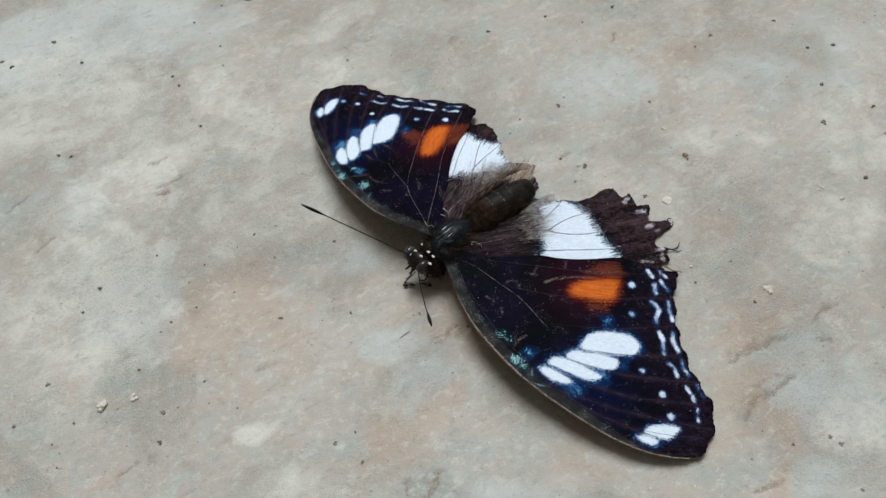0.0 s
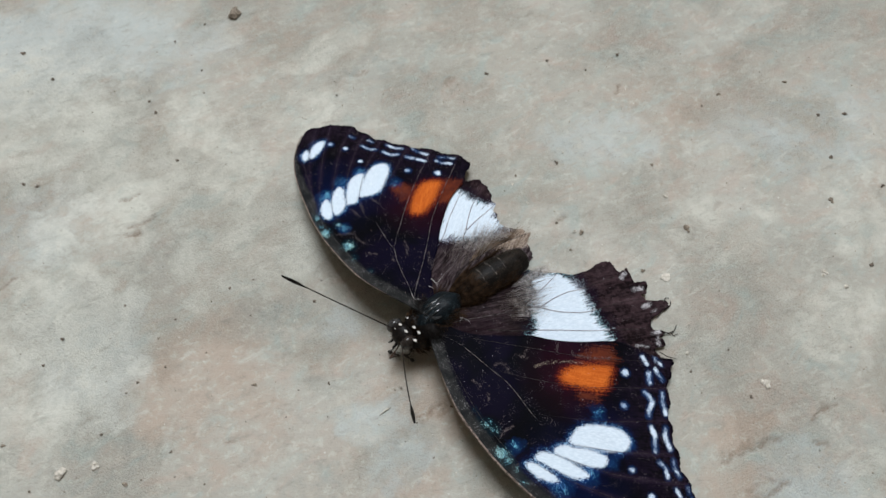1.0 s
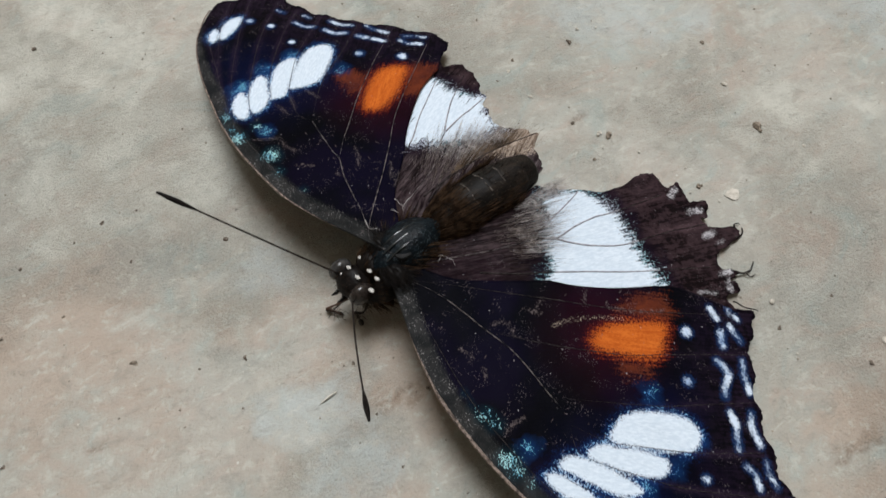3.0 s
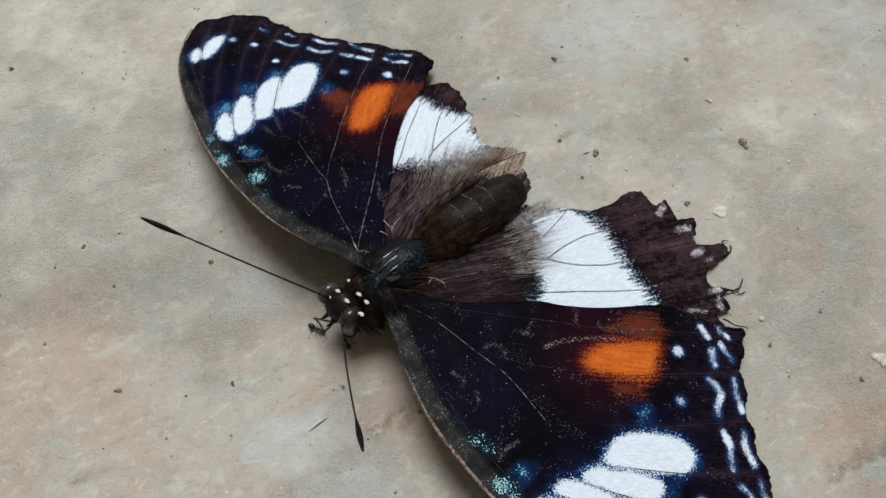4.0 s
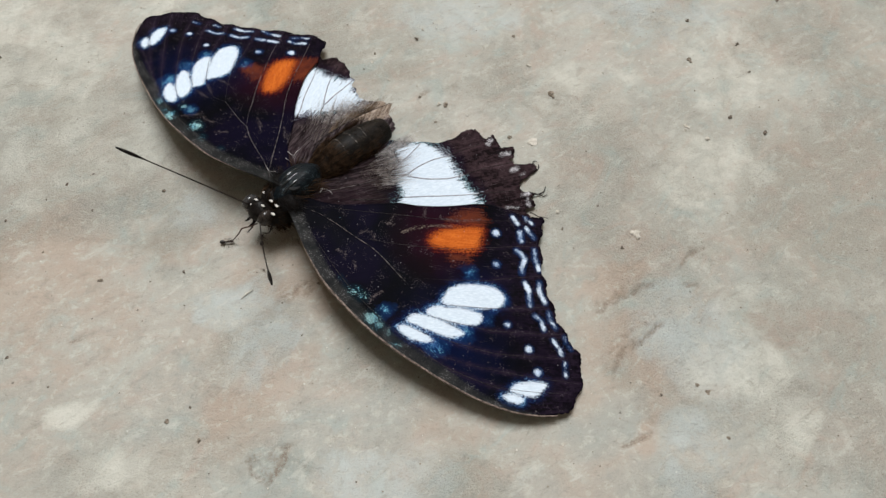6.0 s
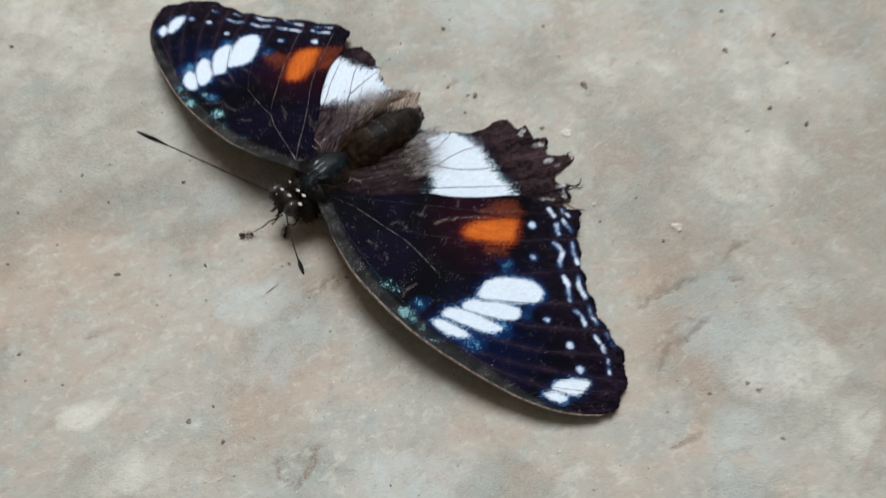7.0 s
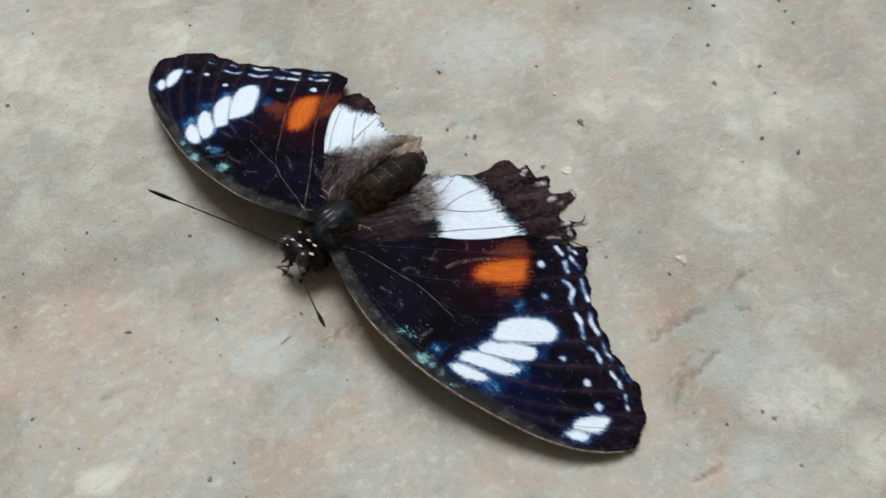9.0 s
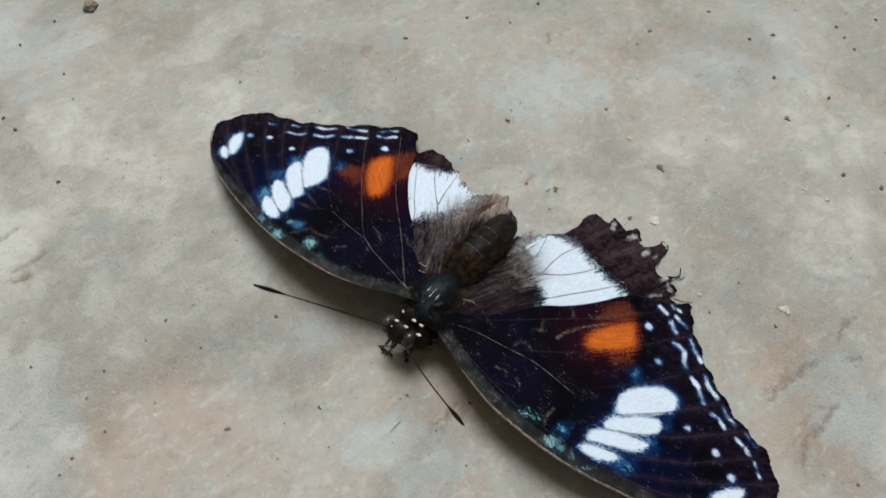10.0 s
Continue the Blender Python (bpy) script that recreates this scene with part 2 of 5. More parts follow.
    if fringe < 2:
        halo = k.m("MULTIPLY", k.ramp(k.m("MULTIPLY_ADD", fray, 1.6, k.attr("white")), -1.0, 0.15), k.ramp(cloud, 0.35, 0.65, 0.20, 0.65))
        col = k.mix(halo, col, (0.008, 0.036, 0.15))
        col = k.mix(k.ramp(k.m("MULTIPLY_ADD", fray, 0.5, k.attr("pale")), -0.45, 0.0, 0, 0.5), col, (0.012, 0.040, 0.13))
    else:                                    # a purple-black rim round the white patch
        col = k.mix(k.ramp(k.m("MULTIPLY_ADD", k.m("SUBTRACT", cloud, 0.5), 3.0, k.attr("white")), -2.6, -0.6, 0, 0.75), col, (0.0055, 0.0026, 0.0085))
    col = k.mix(k.ramp(k.m("MULTIPLY_ADD", k.m("SUBTRACT", cloud, 0.52), 0.9, k.m("MULTIPLY_ADD", fray, 0.40, k.attr("pale"))), -0.17, 0.17), col, k.mix(k.ramp(cloud, 0.34, 0.60), (0.22, 0.32, 0.49), (0.54, 0.62, 0.72)) if fringe < 2 else k.mix(k.ramp(k.m("ADD", k.m("MULTIPLY", tiny, 0.4), k.m("MULTIPLY", cloud, 0.6)), 0.42, 0.60), (0.035, 0.029, 0.032), (0.44, 0.43, 0.45)))
    reach = 0.9 if fringe < 2 else 2.0
    near = k.ramp(k.m("MULTIPLY_ADD", k.m("SUBTRACT", cloud, 0.5), 1.2 * reach, k.attr("white")), -reach, 0.0, smooth=False)
    col = k.mix(strewn(near, 0.9), col, (0.17, 0.36, 0.60) if fringe < 2 else k.mix(k.ramp(soft, 0.42, 0.58), (0.24, 0.42, 0.48), (0.40, 0.43, 0.52)))
    comb = k.m("MULTIPLY_ADD", k.m("SUBTRACT", streak, 0.5), 0.5 if fringe < 2 else 4.0, k.m("MULTIPLY_ADD", fray, 0.6 * fringe, k.attr("white")))
    if fringe >= 2:
        comb = k.m("MULTIPLY_ADD", k.m("SUBTRACT", cloud, 0.55), 2.8, comb)
    white = k.ramp(comb, -0.20 * fringe, 0.20 * fringe)
    col = k.mix(white, col, k.mix(k.ramp(rows, 0.35, 0.70), (0.51, 0.59, 0.675), (0.62, 0.69, 0.765)))
    dark_part = k.m("SUBTRACT", 1.0, white)
    spec_d, spec_c = k.cells(1.3)
    speck = k.m("MULTIPLY", k.ramp(spec_d, 0.03, 0.09, 1, 0), k.ramp(k.red(spec_c), 0.62, 0.66))
    col = k.mix(k.m("MULTIPLY", k.m("MULTIPLY", speck, dark_part), 0.7), col, (0.45, 0.42, 0.45))
    nick_d, nick_c = k.cells(0.8, vector=k.stretch(0.8, 3.0, 1.0, 40 - grain))
    nick = k.m("MULTIPLY", k.ramp(k.m("MULTIPLY_ADD", fray, 0.15, nick_d), 0.04, 0.15, 1, 0), k.ramp(k.red(nick_c), 0.80, 0.84))
    col = k.mix(k.m("MULTIPLY", k.m("MULTIPLY", nick, dark_part), 0.5), col, (0.17, 0.135, 0.135))
    k.bump(k.m("ADD", rows, k.m("ADD", k.m("MULTIPLY", scale_n, 0.5), k.m("MULTIPLY", cloud, 0.35))), 0.40, 0.07)
    k.put(k.bsdf.inputs["Sheen Weight"], 0.02)
    k.put(k.bsdf.inputs["Sheen Roughness"], 0.4)
    return k.done(col, 0.50, 0.018)


def plain(name, colour, other, per_mm=1.0, rough=0.6, spec=0.4, metal=0.0, bump=0.3):
    k = Nodes(name)
    n = k.noise(per_mm, 4, 0.65)
    k.bump(n, bump, 0.2)
    return k.done(k.mix(k.ramp(n, 0.35, 0.68), colour, other), rough, spec, metal)


CEMENT = floor_material()
WING_FORE = {1: wing_material("forewing_scales", (0.0118, 0.0072, 0.0142), 1.0, -40), -1: wing_material("forewing_scales_mirrored", (0.0118, 0.0072, 0.0142), 1.0, 40)}
WING_HIND = {1: wing_material("hindwing_scales", (0.0310, 0.0190, 0.0215), 2.0, -60), -1: wing_material("hindwing_scales_mirrored", (0.0310, 0.0190, 0.0215), 2.0, 60)}
VEIN = plain("wing_vein", (0.003, 0.003, 0.004), (0.200, 0.175, 0.172), 1.5, 0.5, 0.05)
VEIN_DARK = plain("dark_wing_vein", (0.006, 0.005, 0.005), (0.048, 0.040, 0.039), 1.8, 0.6, 0.06)
VEIN_GREY = plain("grey_wing_vein", (0.19, 0.18, 0.20), (0.42, 0.42, 0.45), 2.2, 0.6, 0.06)
COSTA = plain("wing_leading_edge", (0.055, 0.042, 0.036), (0.30, 0.235, 0.200), 3.6, 0.7, 0.10, 0, 0.7)


def abdomen_material():
    """Dull scaly skin: black blotches, brown and greenish-grey down lying along the body."""
    k = Nodes("abdomen_scales")
    blot, down, fine = k.noise(0.55, 3, 0.6, 0.6), k.noise(1.3, 4, 0.65, 0, k.stretch(0.35, 1.6, 1.6)), k.noise(7.0, 2, 0.6)
    col = k.mix(k.ramp(down, 0.34, 0.66), (0.0040, 0.0030, 0.0024), (0.018, 0.0128, 0.0092))
    col = k.mix(k.ramp(k.noise(0.45, 3, 0.6), 0.52, 0.66, 0, 0.30), col, (0.022, 0.026, 0.023))
    col = k.mix(k.ramp(blot, 0.40, 0.56, 0, 0.9), col, (0.0022, 0.0017, 0.0014))
    col = k.mix(k.m("MULTIPLY", k.ramp(fine, 0.64, 0.70), 0.5), col, (0.10, 0.085, 0.066))
    k.bump(k.m("ADD", down, k.m("MULTIPLY", fine, 0.5)), 0.6, 0.12)
    return k.done(col, 0.50, 0.14)


def speckled(name, colour, other, speck, share):
    """Dark glossy ground strewn with tiny pale scales."""
    k = Nodes(name)
    n, d, patch = k.noise(1.6, 4, 0.65), k.noise(7.0, 2, 0.5), k.noise(0.5, 3, 0.6)
    col = k.mix(k.ramp(n, 0.35, 0.68), colour, other)
    col = k.mix(k.m("MULTIPLY", k.ramp(d, 0.60, 0.66), k.ramp(patch, 0.42, 0.60, 0.1, share)), col, speck)
    k.bump(k.m("ADD", n, k.m("MULTIPLY", d, 0.6)), 0.6, 0.20)
    return k.done(col, 0.30, 0.15)


THORAX = speckled("thorax_scales", (0.0007, 0.0014, 0.0024), (0.0025, 0.0068, 0.0105), (0.15, 0.20, 0.22), 0.6)
GLOSS = plain("glossy_blue_black", (0.002, 0.004, 0.006), (0.006, 0.012, 0.016), 1.6, 0.10, 1.0, 0, 0.25)
BROWN_FUR = plain("brown_fur", (0.0120, 0.0072, 0.0045), (0.060, 0.036, 0.021), 1.0, 0.8, 0.04)
ABDOMEN = abdomen_material()
BLACK = plain("black_chitin", (0.003, 0.0025, 0.0025), (0.010, 0.0075, 0.0065), 3.0, 0.45, 0.12)
FEELER = plain("dark_brown_antenna", (0.010, 0.007, 0.006), (0.026, 0.019, 0.016), 2.0, 0.5, 0.15)
EYE_BROWN = plain("brown_eye", (0.012, 0.009, 0.008), (0.028, 0.022, 0.019), 4.0, 0.25, 0.4, 0, 0.05)
EYE_GREY = plain("grey_eye", (0.018, 0.017, 0.017), (0.060, 0.058, 0.057), 1.2, 0.25, 0.4, 0, 0.05)
DOT_WHITE = plain("white_scales", (0.46, 0.44, 0.41), (0.70, 0.68, 0.64), 4.0, 0.7, 0.1)
HAIR_TAN = plain("tan_hair", (0.09, 0.070, 0.063), (0.36, 0.310, 0.285), 0.5, 0.6, 0.08)
RING_GREY = plain("grey_body_ring", (0.020, 0.016, 0.013), (0.20, 0.175, 0.155), 2.6, 0.6, 0.08)
GOLD_HAIR = plain("golden_brown_hair", (0.050, 0.033, 0.021), (0.24, 0.170, 0.115), 0.6, 0.6, 0.08)
HAIR_DARK = plain("dark_hair", (0.006, 0.004, 0.004), (0.034, 0.023, 0.020), 0.6, 0.6, 0.05)
RED_BROWN = plain("red_brown_chitin", (0.050, 0.026, 0.018), (0.11, 0.060, 0.042), 2.0, 0.45, 0.3)
ANT = plain("ant_brown", (0.018, 0.011, 0.008), (0.045, 0.028, 0.020), 5.0, 0.35, 0.4)
ANT_DARK = plain("ant_black", (0.008, 0.006, 0.005), (0.018, 0.013, 0.010), 5.0, 0.30, 0.4)
STONE_PALE = plain("pale_grit", (0.42, 0.39, 0.33), (0.60, 0.56, 0.50), 1.5, 0.85, 0.3)
STONE_TAN = plain("tan_grit", (0.13, 0.105, 0.080), (0.32, 0.270, 0.215), 2.5, 0.85, 0.3)
STONE_DARK = plain("dark_grit", (0.075, 0.060, 0.047), (0.25, 0.205, 0.165), 3.5, 0.85, 0.2)
FIBRE = plain("white_fibre", (0.22, 0.205, 0.205), (0.60, 0.57, 0.56), 2.0, 0.6, 0.1)
STRAW = plain("dry_straw", (0.52, 0.49, 0.42), (0.70, 0.67, 0.60), 1.0, 0.6, 0.4)


# ------------------------------------------------------------------ geometry helpers


def value_noise(x, y, seed, octaves=4):
    """Smooth noise in -1..1 over a plane, summed over octaves."""
    out, amp, total = np.zeros_like(x), 1.0, 0.0
    for o in range(octaves):
        table = np.random.default_rng(seed + 31 * o).uniform(-1, 1, (256, 256))
        xi, yi = np.floor(x).astype(int), np.floor(y).astype(int)
        fx, fy = x - xi, y - yi
        fx, fy = fx * fx * (3 - 2 * fx), fy * fy * (3 - 2 * fy)
        a, b = table[xi % 256, yi % 256], table[(xi + 1) % 256, yi % 256]
        c, d = table[xi % 256, (yi + 1) % 256], table[(xi + 1) % 256, (yi + 1) % 256]
        out += amp * ((a + (b - a) * fx) * (1 - fy) + (c + (d - c) * fx) * fy)
        total += amp
        x, y, amp = x * 2.03 + 17.1, y * 2.03 + 5.7, amp * 0.5
    return out / total


def mesh_of(name, verts, faces, material, smooth=True):
    me = bpy.data.meshes.new(name)
    me.from_pydata([tuple(v) for v in verts], [], [tuple(f) for f in faces])
    me.materials.append(material)
    if smooth:
        me.polygons.foreach_set("use_smooth", [True] * len(me.polygons))
    me.update()
    return me


def part(name, me, parent, label="", m=None, kind=""):
    """One mesh as a part of a thing or of a part. m: its pose in its parent's space."""
    ob = new(name, me)
    ob.parent = parent
    if m is not None:
        ob.matrix_basis = m
    return tagged(ob, label, kind=kind)


def spline(points, per=8, closed=False):
    """Catmull-Rom through control points of any dimension."""
    p = np.array(points, float)
    n, out = len(p), []
    for i in range(n if closed else n - 1):
        ids = [(i + k) % n if closed else min(max(i + k, 0), n - 1) for k in (-1, 0, 1, 2)]
        a, b, c, d = p[ids]
        for t in np.arange(per) / per:
            out.append(0.5 * (2 * b + (c - a) * t + (2 * a - 5 * b + 4 * c - d) * t * t + (3 * b - a - 3 * c + d) * t**3))
    if not closed:
        out.append(p[-1])
    return np.array(out)


def tube(path, radii, sides=6):
    """Vertices and faces of a round tube with its own radius at each point of the path, ends closed. Millimetres in, metres out."""
    path = np.array(path, float)
    radii = np.broadcast_to(np.asarray(radii, float), len(path))
    tangent = np.gradient(path, axis=0)
    tangent /= np.linalg.norm(tangent, axis=1, keepdims=True)
    ref = np.array([0.0, 0.0, 1.0]) if abs(tangent[:, 2]).mean() < 0.9 else np.array([1.0, 0.0, 0.0])
    side = np.cross(tangent, ref)
    side /= np.linalg.norm(side, axis=1, keepdims=True)
    up = np.cross(side, tangent)
    a = np.arange(sides) * 2 * np.pi / sides
    ring = np.cos(a)[None, :, None] * side[:, None] + np.sin(a)[None, :, None] * up[:, None]
    verts = (path[:, None] + radii[:, None, None] * ring).reshape(-1, 3) * MM
    faces = []
    for i in range(len(path) - 1):
        for j in range(sides):
            k = (j + 1) % sides
            faces.append((i * sides + j, i * sides + k, (i + 1) * sides + k, (i + 1) * sides + j))
    faces.append(tuple(range(sides))[::-1])
    faces.append(tuple((len(path) - 1) * sides + j for j in range(sides)))
    return verts, faces


def joined(pieces):
    verts, faces, n = [], [], 0
    for v, f in pieces:
        verts.extend(v)
        faces.extend(tuple(i + n for i in q) for q in f)
        n += len(v)
    return verts, faces


def lump(rx, ry, rz, rough, seed, rings=8, sides=12):
    """A rounded, uneven solid."""
    bm = bmesh.new()
    bmesh.ops.create_uvsphere(bm, u_segments=sides, v_segments=rings, radius=1.0)
    for v in bm.verts:
        k = 1 + rough * noise.noise(v.co * 1.7 + Vector((seed * 3.1, seed, 0)))
        v.co = Vector((v.co.x * rx * k, v.co.y * ry * k, v.co.z * rz * k)) * MM
    verts = [tuple(v.co) for v in bm.verts]
    faces = [tuple(v.index for v in f.verts) for f in bm.faces]
    bm.free()
    return verts, faces


def frame_of(origin, along, flat):
    """A pose with its x axis along one way and its z axis as near to another as it can be. Millimetres."""
    x = Vector(along).normalized()
    y = Vector(flat).cross(x).normalized()
    z = x.cross(y)
    m = Matrix((x, y, z)).transposed().to_4x4()
    m.translation = Vector(origin) * MM
    return m


# ------------------------------------------------------------------ floor
def spots(x, y, rows, warp):
    """Soft-edged patches: place, half sizes, turn in degrees, strength."""
    wx, wy = x + warp * value_noise(x * 0.11, y * 0.11, 5), y + warp * value_noise(x * 0.11, y * 0.11, 9)
    out = np.zeros_like(x)
    for px, py, rx, ry, turn, s in rows:
        c, d = math.cos(radians(turn)), math.sin(radians(turn))
        u, v = ((wx - px) * c + (wy - py) * d) / rx, ((wy - py) * c - (wx - px) * d) / ry
        out = np.maximum(out, s * np.clip(1.35 - np.sqrt(u * u + v * v), 0, 0.7) / 0.7)
    return out


# Patch at (-8.5, -10.5) also puts brown shade below the head into the colour.
PINK = [(31.5, -20.9, 4.5, 1.6, 15, 1.0), (31.2, -27.2, 4.5, 1.8, 28, 1.0), (27.4, -38.8, 2.2, 1.4, 15, 1.0), (-39, -3, 8, 9, 20, 0.75), (-12.7, -25, 7, 3.5, 20, 0.75), (-8.5, -10.5, 7, 6, -30, 1.0), (-33, -13, 6, 5, 0, 0.45), (36.4, -35, 4, 3, 0, 0.4), (19.6, -41.5, 7, 4, 0, 0.6), (-22, -1, 6, 4, 20, 0.5), (37, 38, 14, 9, 0, 0.25), (28, -31, 6, 7, 30, 0.5),
        (-53, 21, 3, 2, 60, 0.6), (-55, 12, 8, 6, 0, 0.3), (4, -31, 9, 4, 10, 0.35), (-36, 60, 12, 8, 0, 0.3)]
GREY_BEYOND = [(-58, 12, 16, 12, 20, 0.45), (-70, 42, 18, 14, 0, 0.45), (-52, -14, 8, 6, 0, 0.35), (-22, -6.3, 3, 2.5, 0, 0.55), (-25.8, -22.9, 5, 4, 0, 0.4), (-32, 5, 7, 4, 20, 0.25),
    (-64, 8, 8, 12, 0, 0.25), (-78, 24, 6, 10, 0, 0.4)]
GREY_BESIDE = [(-17, -12, 4.5, 3.5, 30, 0.7), (-12.2, -18.1, 5, 4, 0, 0.65), (-10.3, -33, 5, 4, 0, 0.75), (27, -43, 6, 3, 0, 0.65), (37.2, -28.2, 5, 3.5, 30, 0.55), (14.3, -41.3, 5, 3, 0, 0.65),
    (24.3, -36.5, 5, 2.5, 20, 0.6), (-3.8, -29.2, 7, 4, 10, 0.6), (35.4, -41.6, 6, 4, 0, 0.5), (56, 24, 10, 8, 0, 0.2), (-16, 51, 7, 3, 10, 0.55), (-7, -32, 8, 6, 0, 0.5),
    (44, -22, 6, 6, 0, 0.4), (-14.2, -33.9, 1.7, 1.5, 0, 1.4)]
GREY = GREY_BEYOND + GREY_BESIDE
# Wide patches past x -45: pale cement, strengthened to colour in the brighter light.
PALE_BEYOND = [(-29.2, -31.1, 3, 2, 20, 0.5), (-36.6, 14.8, 10, 7, 30, 0.5), (-22, 57, 9, 4, 20, 0.6), (-35.4, -22.8, 2.8, 1.9, 15, 0.75), (-62, 2, 14, 16, 0, 0.55), (-28, -32, 7, 4, 0, 0.3),
    (-50, 33, 20, 14, 20, 0.55), (-74, 46, 18, 16, 0, 0.55), (-30, 18, 12, 8, 30, 0.35), (-24, 40, 10, 7, 0, 0.3)]
PALE_BESIDE = [(44, -34.8, 4.5, 3, 20, 0.6), (46, -41, 4, 3, 40, 0.55), (51, -5, 9, 6, 0, 0.4), (37, 12, 9, 6, 0, 0.35), (46.7, -26.4, 5, 3, 30, 0.4), (41, -34, 6, 4, 20, 0.35), (60, 12, 9, 9, 0, 0.3)]
PALE = PALE_BEYOND + PALE_BESIDE
DARK = [(27.6, -38.7, 1.5, 0.7, 20, 0.3), (-12.6, -33.0, 2.4, 0.5, 65, 0.32), (-14.5, -31.6, 2.2, 0.4, 10, 0.32), (30.5, -26.8, 3.2, 0.4, 25, 0.3), (31.5, -21.0, 3.6, 0.4, 15, 0.3), (-7.0, -12.5, 1.6, 0.8, 60, 0.5), (33.5, -25.6, 1.5, 0.5, 30, 0.35), (-52.5, 21, 1.0, 0.6, 60, 0.5), (31.6, -20.6, 1.0, 0.5, 38, 0.4), (43, -17, 0.8, 1.2, 0, 0.35), (-9.5, -13, 1.4, 0.9, 30, 0.45),
        (-1.5, 47, 1.6, 0.8, 45, 0.4), (-14, -33, 1.6, 1.3, 0, 0.25), (29.0, -35.6, 0.8, 0.5, 20, 0.3), (-16, 50, 1.5, 0.8, 10, 0.5)]

# Patches from y 60 up partly colour in sky sheen; others are bluish cement.
COOL = [(-76, 63, 26, 13, 10, 0.9), (-50, 60, 12, 9, 0, 0.5), (-56, 0, 8, 9, 30, 0.8), (-62, 8, 7, 6, 0, 0.5), (-17, -13, 4, 4, 0, 0.7), (-14, -19, 5, 4, 20, 0.5), (21, 31, 9, 6, 0, 0.45), (39, -30, 6, 8, 20, 0.6),
        (-3, -37, 8, 5, 0, 0.5), (33, -42, 5, 4, 0, 0.5), (-68, 25, 9, 8, 0, 0.5), (-53, 5, 5, 6, 0, 0.5), (56, 28, 14, 10, 0, 0.35), (-22, 3, 4, 3, 0, 0.35)]

CRACKS_BEYOND = [[(-54.7, -26.7), (-53.3, -25.4), (-51.7, -24.9)], [(-79.6, 22.1), (-78.4, 23.7), (-76.9, 24.6)], [(-55.8, 27.6), (-54.3, 28.0), (-52.7, 28.8)], [(-54.1, 20.7), (-52.6, 20.6), (-51.9, 21.1)],
    [(-53.7, 22.0), (-51.9, 22.9), (-50.0, 24.1)], [(-73.4, 12.7), (-71.1, 14.9), (-70.6, 15.3)], [(-35.9, -13.8), (-34.7, -13.4)]]
CRACKS_BESIDE = [[(27.9, -22.3), (29.7, -21.6), (30.8, -21.6), (32.9, -20.8), (35.4, -20.2), (36.1, -20.1)], [(27.8, -30.0), (28.9, -28.8), (30.0, -27.8), (31.6, -27.4), (33.6, -26.4), (35.4, -25.5)],
    [(40.5, -18.4), (42.1, -17.0), (43.8, -16.6), (44.6, -16.3)], [(40.3, -21.0), (41.7, -21.2)], [(26.3, 39.4), (27.3, 41.6)], [(12.5, 15.9), (14.2, 16.3)],
    [(-16.0, -32.5), (-15.9, -33.9), (-14.5, -35.2), (-13.1, -34.8), (-13.0, -33.8), (-11.7, -32.4), (-11.3, -31.6), (-13.0, -31.6)], [(25.6, -39.1), (27.0, -39.1), (29.3, -38.5)],
    [(-8.8, -12.2), (-7.8, -11.6), (-7.1, -11.3)]]
CRACKS = CRACKS_BEYOND + CRACKS_BESIDE


def cracks(x, y, width):
    """Thin broken lines in the cement."""
    out = np.zeros_like(x)
    wx, wy = x + 0.5 * value_noise(x * 0.9, y * 0.9, 15, 2), y + 0.5 * value_noise(x * 0.9, y * 0.9, 19, 2)
    for line in CRACKS:
        line = np.array(line)
        near = (np.abs(x - line[:, 0].mean()) < 14) & (np.abs(y - line[:, 1].mean()) < 14)
        p, best = np.stack([wx[near], wy[near]], 1), np.full(near.sum(), 1e9)
        for a, b in zip(line[:-1], line[1:]):
            t = np.clip(((p - a) @ (b - a)) / ((b - a) @ (b - a)), 0, 1)
            best = np.minimum(best, np.linalg.norm(p - a - t[:, None] * (b - a), axis=1))
        out[near] = np.maximum(out[near], np.clip(1.5 - best / width, 0, 1))
    return out


